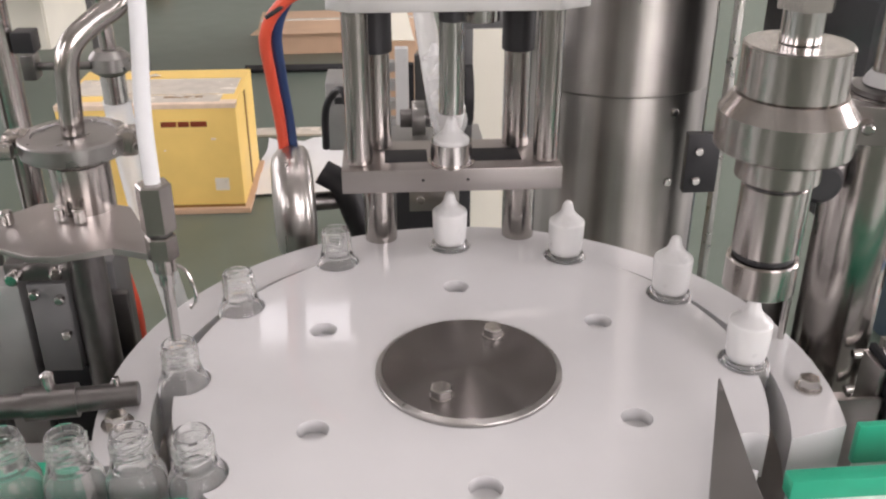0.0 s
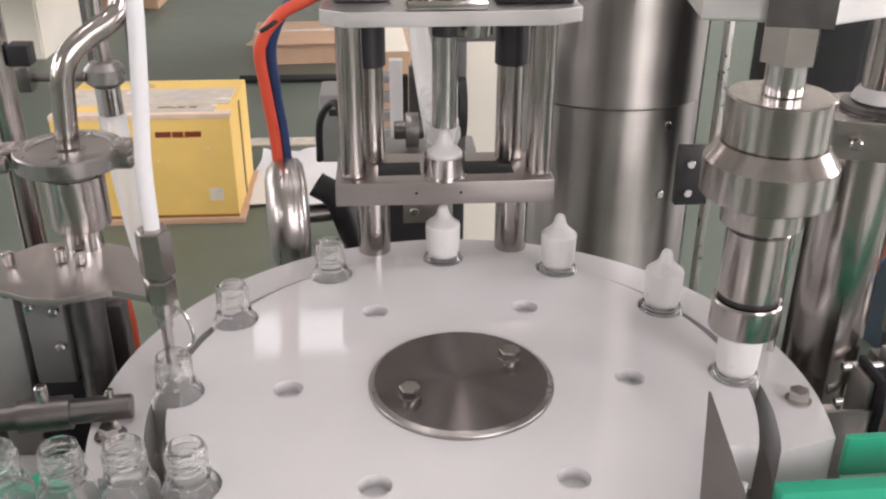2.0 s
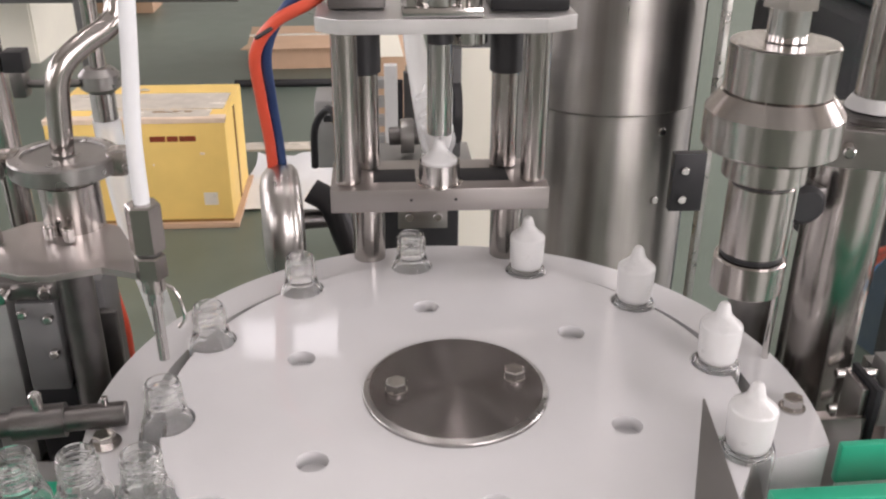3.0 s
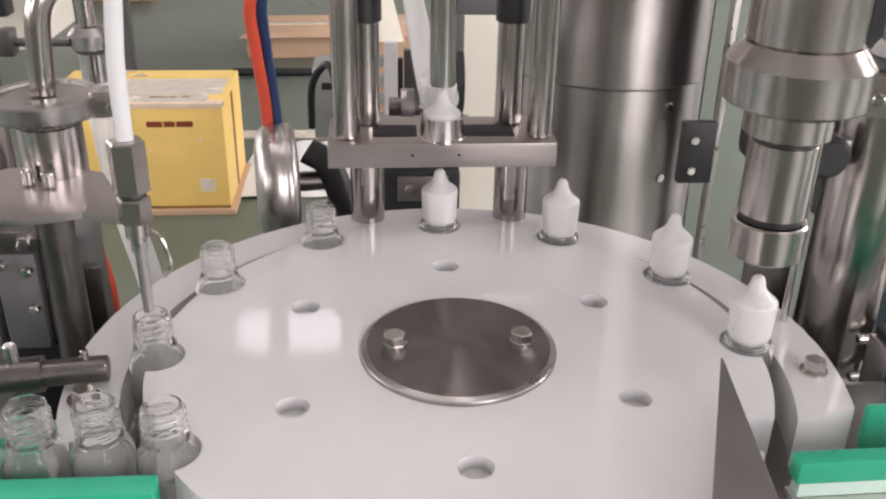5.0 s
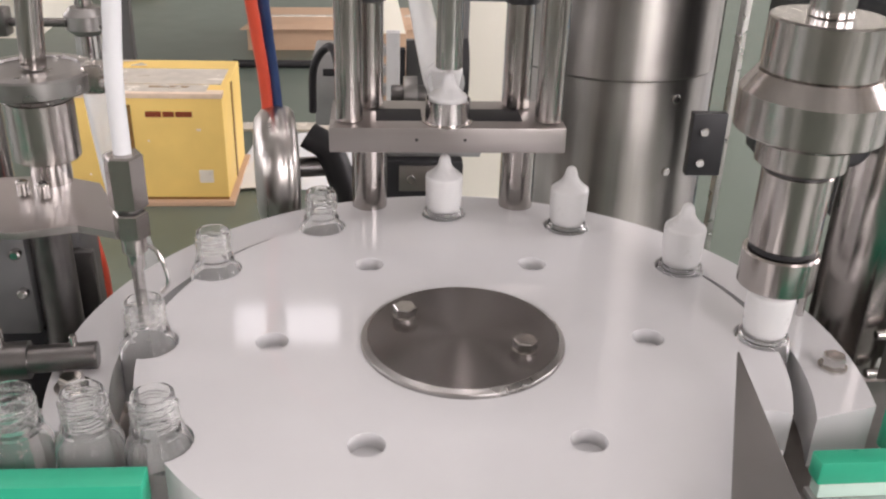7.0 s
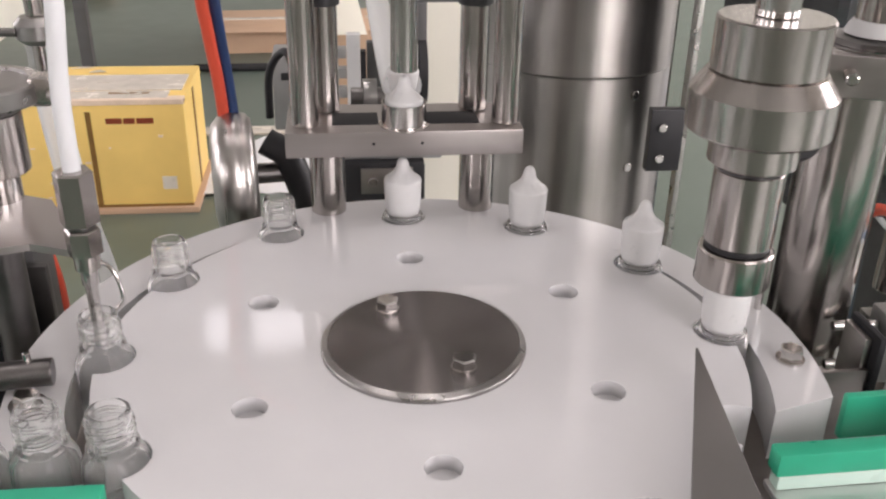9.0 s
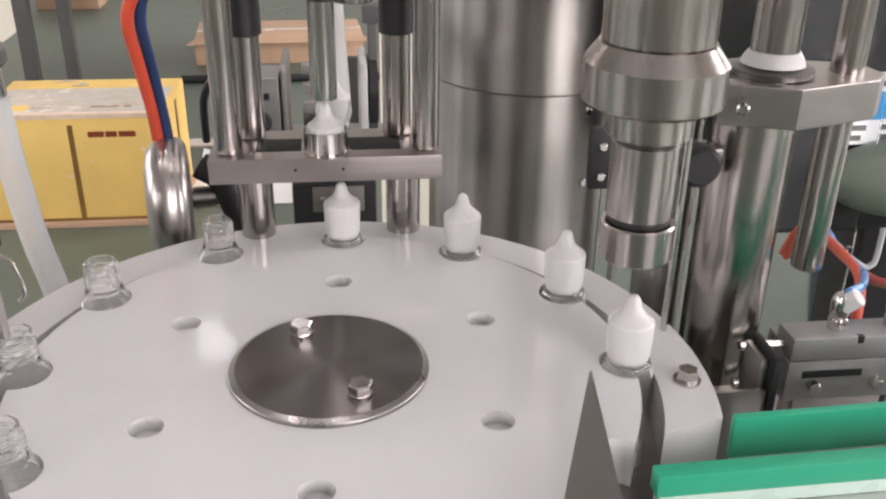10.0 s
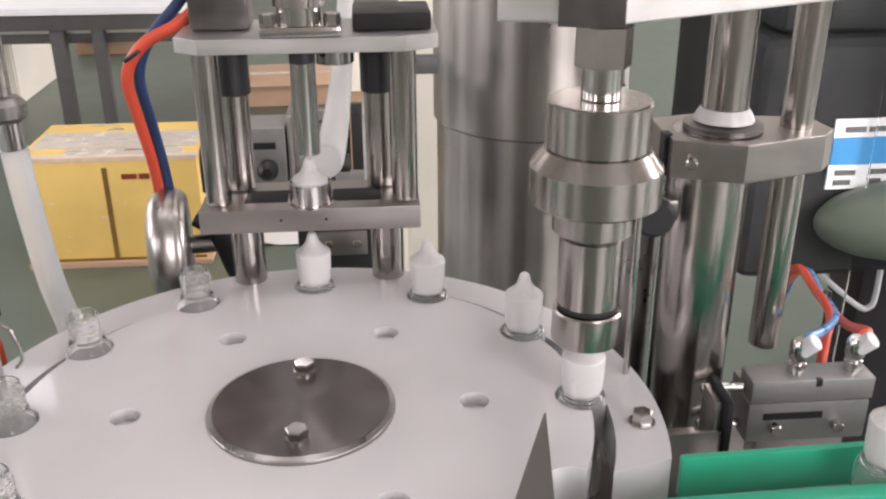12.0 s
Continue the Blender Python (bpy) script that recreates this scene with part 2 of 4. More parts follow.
# ---- the hall ----
def hall():
    x0, x1, y0, y1, z1 = -9.0, 9.0, -7.0, 11.0, 9.0
    fl = part("floor", box(x0, x1, y0, y1, FLOOR - 0.2, FLOOR), FLOORM)
    tagged(fl, "dusty green painted concrete floor", "floor", kind="structure")
    ce = part("ceiling", box(x0, x1, y0, y1, z1, z1 + 0.2), CEILM)
    tagged(ce, "pale plain hall ceiling", "ceiling", kind="structure")

    def wall(name, along_x, at, lo, hi, openings):
        """A wall 0.25 m thick, with openings through it given as (from, to, sill, head)."""
        bm = None
        cuts = sorted(openings)
        pos = lo
        for a, b, s, h in cuts + [(hi, hi, 0, 0)]:
            spans = [(pos, a, FLOOR, z1)]
            if b > a:
                spans += [(a, b, FLOOR, s), (a, b, h, z1)]
            for p, q, u, v in spans:
                if q > p and v > u:
                    bm = box(p, q, at, at + 0.25, u, v, bm=bm) if along_x else box(at, at + 0.25, p, q, u, v, bm=bm)
            pos = b
        return tagged(part(name, bm, WALLM), "cream painted hall wall", "wall", kind="structure")

    back = [(-5.95, -4.4, 7.32, 8.07), (-2.12, -0.57, 7.32, 8.07), (1.75, 4.15, 7.32, 8.07), (5.75, 7.3, 7.32, 8.07)]
    side = [(-4.5, -1.5, 0.1, 5.2), (0.6, 4.0, 0.9, 5.2), (6.0, 10.4, 0.5, 5.2)]
    wall("wall_back", True, y1, x0, x1, back)
    # unseen openings behind the camera, added to brighten faces turned towards it
    front_fill = [(-7.6, -5.6, 2.2, 6.4), (2.0, 6.8, 1.2, 6.4)]
    wall("wall_front", True, y0 - 0.25, x0, x1, front_fill)
    wall("wall_left", False, x0 - 0.25, y0, y1, side)
    wall("wall_right", False, x1, y0, y1, side)
    n = 0

    def window(along_x, at, a, b, s, h, yaw, watts):
        nonlocal n
        n += 1
        w = thing("window_%d" % n, "tall bright hall window with dark mullions, the front ones added unseen", "window", kind="structure")
        place = (lambda p, q, u, v, d0, d1: box(p, q, at + d0, at + d1, u, v)) if along_x else (lambda p, q, u, v, d0, d1: box(at + d0, at + d1, p, q, u, v))
        for i in range(4 if yaw else 3):
            c = a + (b - a) * (i / 3 if yaw else (0, 0.44, 1)[i])
            part("mullion", place(c - 0.035, c + 0.035, s, h, 0.08, 0.16), FRAMEG, w)
        for v in (s, (s + h) / 2, h) if yaw else (s, h):
            part("transom", place(a, b, v - 0.035, v + 0.035, 0.085, 0.155), FRAMEG, w)
        mid = ((a + b) / 2, at + 0.125, (s + h) / 2) if along_x else (at + 0.125, (a + b) / 2, (s + h) / 2)
        out = 0.06 if yaw in (0, 90) else -0.06
        shift = (0, out, 0) if along_x else (out if yaw == 90 else -0.06, 0, 0)
        area_lamp("window_daylight", pose(mid[0] + shift[0], mid[1] + shift[1], mid[2]) @ WIN_TURN[yaw], b - a, h - s, watts)

    for a, b, s, h in back:
        window(True, y1, a, b, s, h, 0, 15)
    for a, b, s, h in front_fill:
        window(True, y0 - 0.25, a, b, s, h, 180, 190 * (b - a))
    for a, b, s, h in side:
        window(False, x0 - 0.25, a, b, s, h, -90, 330)
        window(False, x1, a, b, s, h, 90, 590)
    # fill lamps in two rows under the ceiling, added unseen for overhead light
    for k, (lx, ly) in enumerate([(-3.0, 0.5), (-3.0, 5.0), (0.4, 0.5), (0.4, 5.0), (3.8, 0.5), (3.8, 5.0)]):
        lt = thing("ceiling_fill", "long white fill lamp panel, added unseen under the ceiling", "ceiling light", group="ceiling lights")
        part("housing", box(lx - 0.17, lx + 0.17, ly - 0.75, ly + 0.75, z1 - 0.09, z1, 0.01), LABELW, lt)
        area_lamp("ceiling_fill_lamp", pose(lx, ly, z1 - 0.1), 0.3, 1.4, 45)


WIN_TURN = {0: pose(0, 0, 0, -90, 0, 0), 180: pose(0, 0, 0, 90, 0, 0), -90: pose(0, 0, 0, 0, -90, 0), 90: pose(0, 0, 0, 0, 90, 0)}
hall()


# ---- things on the floor ----
def yellow_carton():
    c = thing("parcel_carton", "large yellow shipping carton with taped top on a thin board", "carton", pose(-1.255, 2.84, FLOOR))
    w, d, h = 0.65, 0.46, 0.43
    part("pallet_board", box(-0.01, w + 0.02, -0.02, d + 0.02, 0.0, 0.022, 0.003), CARTON, c, "brown board under the carton")
    body = part("body", box(0, w, 0, d, 0.022, h, 0.006), YELLOW, c)
    z = h + 0.001
    part("top_tape", box(0.02, w - 0.02, d * 0.26, d * 0.70, z - 0.001, z + 0.002), TAPE, body, "crumpled clear film tape")
    part("top_tape", box(0.16, w - 0.06, d * 0.05, d * 0.24, z - 0.001, z + 0.0015), TAPE, body)
    part("edge_tape", box(0.0, w, -0.002, d * 0.10, h - 0.016, h + 0.002, 0.0005), PEACH, body, "pale tan paper tape")
    part("seam", box(w * 0.470, w * 0.497, -0.003, 0, 0.03, h - 0.04), DARKTAPE, body, "brown worn seam")
    part("seam", box(w - 0.0, w + 0.003, d * 0.46, d * 0.52, 0.03, h - 0.02), DARKTAPE, body)
    # darker brown line along the lower front edge
    part("lower_edge_line", box(0, w, -0.003, 0, 0.022, 0.032), DARKTAPE, body)
    for i, (a, b) in enumerate(((0.575, 0.66), (0.67, 0.73), (0.74, 0.83))):
        part("print", box(w * a, w * b, -0.003, 0, h - 0.085, h - 0.065), MARKRED, body)
    part("print", box(w * 0.58, w * 0.80, d * 0.16, d * 0.2, h, h + 0.003), DARKTAPE, body)
    rng = random.Random(11)
    for _ in range(7):
        a, b = rng.uniform(0.08, 0.86), rng.uniform(0.06, 0.30)
        part("scuff", box(w * a, w * a + rng.uniform(0.006, 0.022), -0.0016, 0, b, b + rng.uniform(0.004, 0.012)), PEACH, body)
    for _ in range(9):
        a, b = rng.uniform(0.04, 0.82), rng.uniform(0.10, 0.90)
        part("film_fold", prism([(w * a, d * b), (w * a + rng.uniform(0.03, 0.09), d * b + rng.uniform(-0.02, 0.02)), (w * a + rng.uniform(0.01, 0.06), d * b + rng.uniform(0.015, 0.04))], h + 0.003, h + rng.uniform(0.0045, 0.009)), TAPE, body)
    part("label", box(w * 0.84, w * 0.92, -0.002, 0, 0.09, 0.14), TAPE, body)


yellow_carton()


def flat_carton(x, y, w, d, h, rz, label):
    c = thing("brown_carton", label, "carton", pose(x, y, FLOOR, 0, 0, rz))
    part("body", box(-w / 2, w / 2, -d / 2, d / 2, 0, h, 0.004), CARTON, c)
    part("flap", prism([(-w / 2, -d / 2), (w / 2, -d / 2), (w / 2 + 0.04, -d / 2 - 0.13), (-w / 2 - 0.03, -d / 2 - 0.12)], h, h + 0.005, m=None), CARTON, c)
    part("tape", box(-w / 2, w / 2, -0.025, 0.025, h, h + 0.002), TAPE, c)


def paper_sheet():
    rng = random.Random(4)
    bm = bmesh.new()
    n, m = 9, 7
    grid = [[bm.verts.new((-0.60 + 0.46 * i / n + rng.uniform(-0.012, 0.012), 2.98 + 0.62 * j / m + rng.uniform(-0.015, 0.015), FLOOR + 0.004 + rng.uniform(0, 0.02))) for j in range(m + 1)] for i in range(n + 1)]
    for i in range(n):
        for j in range(m):
            bm.faces.new((grid[i][j], grid[i + 1][j], grid[i + 1][j + 1], grid[i][j + 1]))
    low = bmesh.ops.extrude_face_region(bm, geom=list(bm.faces))
    for v in low["geom"]:
        if isinstance(v, bmesh.types.BMVert):
            v.co.z -= 0.003
    tagged(part("packing_sheet", bm, LABELW), "crumpled white packing sheet on the floor", "packing sheet")


paper_sheet()


def open_carton():
    c = thing("open_carton", "tall open brown carton with a pale raised flap", "carton", pose(-0.09, 2.4, FLOOR))
    part("body", box(0.02, 0.135, 0, 0.28, 0, 0.76, 0.004), CARTON, c)
    part("flap", prism([(0.025, 0.0), (0.13, 0.0), (0.10, 0.13), (0.045, 0.13)], 0, 0.004), CREAM, c, "pale inner flap", pose(0, 0, 0.762, 62, 0, 0))


open_carton()
flat_carton(-0.33, 5.4, 1.0, 0.5, 0.15, 3, "opened brown cardboard carton on the floor")
flat_carton(-1.955, 6.98, 0.45, 0.35, 0.11, 0, "low flat brown carton on the far floor")


def work_table():
    t = thing("work_table", "grey steel work table with pale top and dark legs", "table", pose(-1.62, 4.35, FLOOR))
    part("tabletop", box(-1.6, 1.0, -0.25, 0.9, 0.735, 0.77, 0.005), LABELW, t, "pale laminate tabletop")
    part("apron", box(-1.5, 0.9, -0.2, -0.16, 0.655, 0.7348, 0.003), FRAMED, t)
    part("lower_rail", box(-1.3, 0.9, -0.10, -0.06, 0.575, 0.625, 0.003), FRAMED, t)
    part("rail_strip", box(-1.3, 0.9, -0.11, -0.05, 0.6252, 0.64, 0.002), ALU, t)
    for x, w in ((-1.4, 0.032), (0.153, 0.034), (0.347, 0.029)):
        part("leg", box(x - w, x + w, -0.16, -0.102, 0, 0.655, 0.004), FRAMED, t)


work_table()


def cream_cabinet():
    c = thing("cream_cabinet", "tall cream painted metal cabinet on the floor", "cabinet", pose(-2.11, 5.32, FLOOR))
    part("body", box(-0.9, 0, 0.013, 0.9, 0.0, 1.6, 0.008), CREAM, c)
    part("door_panel", box(-0.89, -0.455, 0, 0.0128, 0.03, 1.57, 0.004), CREAM, c)
    part("door_panel", box(-0.445, -0.012, 0, 0.0128, 0.03, 1.57, 0.004), CREAM, c)
    part("handle", box(-0.485, -0.47, -0.025, -0.0002, 0.80, 0.95, 0.003), FRAMEG, c)


cream_cabinet()


def cream_door():
    d = thing("cream_locker", "tall narrow cream painted locker on the floor", "locker", pose(0.120, 1.6, FLOOR))
    part("body", box(0, 0.20, 0, 0.30, 0.04, 1.30, 0.006), CREAM, d)
    part("plinth", box(0.005, 0.195, 0.01, 0.29, 0, 0.04), FRAMEG, d)
    part("door_leaf", box(0.012, 0.188, -0.012, 0, 0.07, 1.27, 0.003), CREAM, d)


cream_door()
for yy, rr, xa, xb in ((4.75, 0.022, -0.85, 0.9), (3.72, 0.03, -0.7, 0.6)):
    pp = part("floor_pipe" if rr < 0.03 else "floor_strip", join(None, rod(rr, xa, xb, 16), along("x")) if rr < 0.03 else box(xa, xb, -0.05, 0.05, -rr, -rr + 0.012, 0.003), BLACK if rr < 0.03 else TAPE, None, "", pose(0, yy, FLOOR + rr))
    tagged(pp, "black cable lying across the floor" if rr < 0.03 else "pale floor strip", "cable" if rr < 0.03 else "floor strip")


# ---- machine base and conveyor ----
def machine_base():
    b = thing("machine_base", "stainless steel machine base under the dial", "machine base", pose(0, 0, FLOOR))
    part("cabinet", box(-0.13, 0.13, -0.05, 0.13, 0.04, BELT - FLOOR - 0.03, 0.01), STEEL, b)
    part("top_plate", lathe([(0, BELT - FLOOR - 0.03), (0.196, BELT - FLOOR - 0.03), (0.198, BELT - FLOOR - 0.001), (0, BELT - FLOOR - 0.001)], 96), STEEL_FLAT, b)
    part("side_plate", box(0.15, 0.33, 0.02, 0.10, BELT - FLOOR - 0.045, BELT - FLOOR - 0.031, 0.002), STEEL_FLAT, b)
    part("side_plate", box(-0.33, -0.15, 0.0, 0.12, BELT - FLOOR - 0.045, BELT - FLOOR - 0.031, 0.002), STEEL_FLAT, b)
    part("infeed_plate", box(-0.33, -0.216, -0.048, 0.004, 0.948 - FLOOR, 0.956 - FLOOR, 0.001), ALU, b, "pale aluminium plate beside the ring")
    part("plate_stay", box(-0.32, -0.30, -0.03, 0.0039, BELT - FLOOR - 0.031, 0.9479 - FLOOR, 0.001), ALU, b)
    part("rear_plate", box(-0.09, 0.09, 0.15, 0.30, BELT - FLOOR - 0.045, BELT - FLOOR - 0.031, 0.002), STEEL_FLAT, b)
    part("side_arm", box(-0.05, 0.05, 0.10, 0.16, 0.6, BELT - FLOOR - 0.045, 0.002), STEEL_FLAT, b)
    for x, y in ((-0.11, -0.03), (0.11, -0.03), (-0.11, 0.11), (0.11, 0.11)):
        part("foot", rod(0.025, 0, 0.04, 20, m=pose(x, y, 0)), BLACK, b)


machine_base()
LINE = -0.0805     # the bottles' line on the conveyor


def conveyor():
    c = thing("conveyor", "narrow conveyor with a grey belt and aluminium sides", "conveyor", pose(0, LINE, FLOOR))
    z = BELT - FLOOR
    part("belt", box(-0.9, 1.5, -0.019, 0.019, z - 0.006, z, 0.001), BELTM, c)
    for s in (-1, 1):
        part("side_frame", box(-0.9, 1.5, s * 0.021, s * 0.027, z - 0.09, z - 0.004, 0.001), ALU, c)
    for x in (-0.6, 0.6, 1.3):
        part("leg", box(x - 0.02, x + 0.02, -0.02, 0.02, 0, z - 0.09, 0.002), ALU, c)


conveyor()


def guide_rail(x0, x1, y0, y1, z1, label, tall=0.026, turn=0.0):
    r = thing("guide_rail", label, "guide rail", pose(x0, y0, z1 - tall, 0, 0, turn), group="conveyor guide rails")
    L, W = x1 - x0, y1 - y0
    part("strip", box(0, L, 0, W, 0.0, tall, 0.0012), GREEN, r)
    part("pale_strip", box(0.002, L, 0.001, W - 0.001, -0.0085, -0.0002, 0.0008), PALE, r, "pale plastic strip under the green")
    part("backing", box(0.004, L, W / 2 - 0.002, W / 2 + 0.002, -0.018, -0.0087), ALU, r, "aluminium rail under the strip")
    part("ledge", box(0.0, L, -0.012, W, -0.0125, -0.0087, 0.0008), ALU, r, "aluminium ledge")
    for k in range(3):
        x = 0.03 + k * (L - 0.06) / 2
        part("bracket", box(x, x + 0.012, W / 2 - 0.004, W / 2 + 0.004, -0.070, -0.0182, 0.001), ALU, r)


guide_rail(0.2095, 0.80, -0.0635, -0.0585, 0.9975, "green plastic conveyor guide rail behind the bottles", 0.026, 2.0)
guide_rail(0.1530, 0.80, -0.1085, -0.0985, 1.0005, "green plastic conveyor guide rail before the bottles", 0.0125, 1.3)
guide_rail(-0.80, -0.145, -0.1155, -0.1025, 1.002, "green plastic infeed guide rail before the bottles", 0.017)
guide_rail(-0.80, -0.215, -0.062, -0.050, 0.985, "green plastic infeed guide rail behind the bottles")


# ---- dial and its ring ----
STATION = 0.167
POCKET = 0.0157


def dial_outline(r=0.1705):
    pts = []
    for k in range(12):
        c = math.radians(30 * k)
        half = math.acos((r * r + STATION ** 2 - POCKET ** 2) / (2 * r * STATION))
        cx, cy = STATION * math.cos(c), STATION * math.sin(c)
        a0 = c - half
        prev = c - math.radians(30) + half
        for i in range(6):
            a = prev + (a0 - prev) * i / 6
            pts.append((r * math.cos(a), r * math.sin(a)))
        s = math.atan2(r * math.sin(a0) - cy, r * math.cos(a0) - cx)
        e = math.atan2(r * math.sin(c + half) - cy, r * math.cos(c + half) - cx)
        s_rel = (s - c + math.pi) % (2 * math.pi) - math.pi
        e_rel = (e - c + math.pi) % (2 * math.pi) - math.pi
        s_rel -= 2 * math.pi * (s_rel > 0)
        e_rel += 2 * math.pi * (e_rel < 0)
        lo, hi = s_rel, e_rel - 2 * math.pi
        for i in range(13):
            a = c + lo + (hi - lo) * i / 12
            pts.append((cx + POCKET * math.cos(a), cy + POCKET * math.sin(a)))
    return pts


def star_dial():
    d = thing("star_dial", "white plastic indexing dial with twelve bottle pockets", "dial", pose(0, 0, TOP))
    bm = bmesh.new()
    out = dial_outline()
    hole_r, hole_at, n = 0.0088, 0.1023, 24
    loops = [[(x, y) for x, y in out]]
    for k in range(6):
        a = math.radians(60 * k + 30)
        loops.append([(hole_at * math.cos(a) + hole_r * math.cos(2 * math.pi * i / n), hole_at * math.sin(a) + hole_r * math.sin(2 * math.pi * i / n)) for i in range(n)])
    for z, up in ((0.0, True), (-0.028, False)):
        edges = []
        for lp in loops:
            vs = [bm.verts.new((x, y, z)) for x, y in lp]
            edges += [bm.edges.new((vs[i], vs[(i + 1) % len(vs)])) for i in range(len(vs))]
        bmesh.ops.triangle_fill(bm, use_beauty=True, use_dissolve=False, edges=edges)
    bm.verts.ensure_lookup_table()
    total = sum(len(lp) for lp in loops)
    start = 0
    for lp in loops:
        for i in range(len(lp)):
            a, b = start + i, start + (i + 1) % len(lp)
            bm.faces.new((bm.verts[a], bm.verts[b], bm.verts[b + total], bm.verts[a + total]))
        start += len(lp)
    part("dial_plate", bm, WHITE, d, smooth=30)
    for k in range(6):
        a = math.radians(60 * k + 30)
        part("counterbore", lathe([(0, -0.008), (0.0086, -0.008), (0.0086, -0.027), (0, -0.027)], 20, pose(hole_at * math.cos(a), hole_at * math.sin(a), 0)), WHITE, d)
    cover = part("hub_cover", lathe([(0, 0.0), (0.0518, 0.0), (0.0518, 0.0038), (0.0514, 0.004), (0, 0.004)], 96), HUB, d, "turned steel hub cover", smooth=25)
    part("hub_rim", lathe([(0.0519, 0.0), (0.0552, 0.0), (0.0552, 0.0016), (0.0546, 0.0024), (0.0519, 0.0038), (0.0519, 0.0)], 96), DARK_MID, d, "dull bevelled rim", smooth=25)
    for s in (0, 180):
        a = math.radians(BOLT0 + s)
        bolt("hub_bolt", pose(0.0358 * math.cos(a), 0.0358 * math.sin(a), 0.004, 0, 0, 20 + s), cover, 0.0115, 0.0072, 0.0068)
    return d


HUB = material("turned_steel", (0.20, 0.187, 0.182), 0.27, 1, 0.03, 300, rough_vary=0.0, turned=0.9)
BOLT0 = 60.0
dial = star_dial()


def guide_ring():
    g = thing("guide_ring", "white plastic guide ring round the dial", "guide ring", pose(0, 0, TOP - 0.0072))
    ri, ro, cut, cut_out = 0.1832, 0.2135, -0.0655, -0.0560
    a0, a1 = math.asin(cut_out / ro), math.pi - math.asin(cut / ro)
    b0, b1 = math.asin(cut / ri), math.pi - math.asin(cut / ri)
    n = 120
    outer = [(ro * math.cos(a0 + (a1 - a0) * i / n), ro * math.sin(a0 + (a1 - a0) * i / n)) for i in range(n + 1)]
    inner = [(ri * math.cos(b0 + (b1 - b0) * i / n), ri * math.sin(b0 + (b1 - b0) * i / n)) for i in range(n + 1)]
    bm = bmesh.new()
    rows = [[bm.verts.new((x, y, z)) for x, y in lp] for lp, z in ((outer, 0.0), (inner, 0.0), (inner, -0.03), (outer, -0.03))]
    for k in range(4):
        for i in range(n):
            bm.faces.new((rows[k][i], rows[k][i + 1], rows[(k + 1) % 4][i + 1], rows[(k + 1) % 4][i]))
    bm.faces.new([r[0] for r in rows])
    bm.faces.new([r[n] for r in rows][::-1])
    long = [e for e in bm.edges if abs(e.verts[0].co.z - e.verts[1].co.z) < 1e-6 and e.verts[0].co.z > -0.001 and len(e.link_faces) == 2 and e.calc_face_angle(0) > 1.2]
    bmesh.ops.bevel(bm, geom=long, offset=0.0028, segments=3, affect="EDGES")
    part("ring", bm, WHITE, g, smooth=40)
    bolt("ring_bolt", pose(0.1990, -0.0205, 0, 0, 0, 10), g, 0.0108, 0.0080, 0.0078)
    bolt("ring_bolt", pose(-0.1985, -0.030, 0, 0, 0, 25), g, 0.0108, 0.0075, 0.0090)
    for a in (15, 165, 90):
        part("standoff", rod(0.007, BELT - TOP - 0.004, -0.03, 16, m=pose(0.202 * math.cos(radians(a)), 0.202 * math.sin(radians(a)), 0)), STEEL, g)


guide_ring()


def exit_blade():
    b = thing("exit_blade", "pointed flat steel deflector blade over the dial", "deflector", pose(0, 0, 0))
    out = [(0.1385, -0.036), (0.1372, -0.0362), (0.0905, -0.160), (0.123, -0.160)]
    part("blade", prism(out, 1.0115, 1.0135, 0.0002), BLADE, b, smooth=15)
    part("blade_post", rod(0.006, 0.84, 1.0113, 20, m=pose(0.108, -0.150, 0)), STEEL, b)
    part("blade_foot", box(0.095, 0.121, -0.156, -0.1075, 0.83, 0.84, 0.001), STEEL_FLAT, b)


exit_blade()


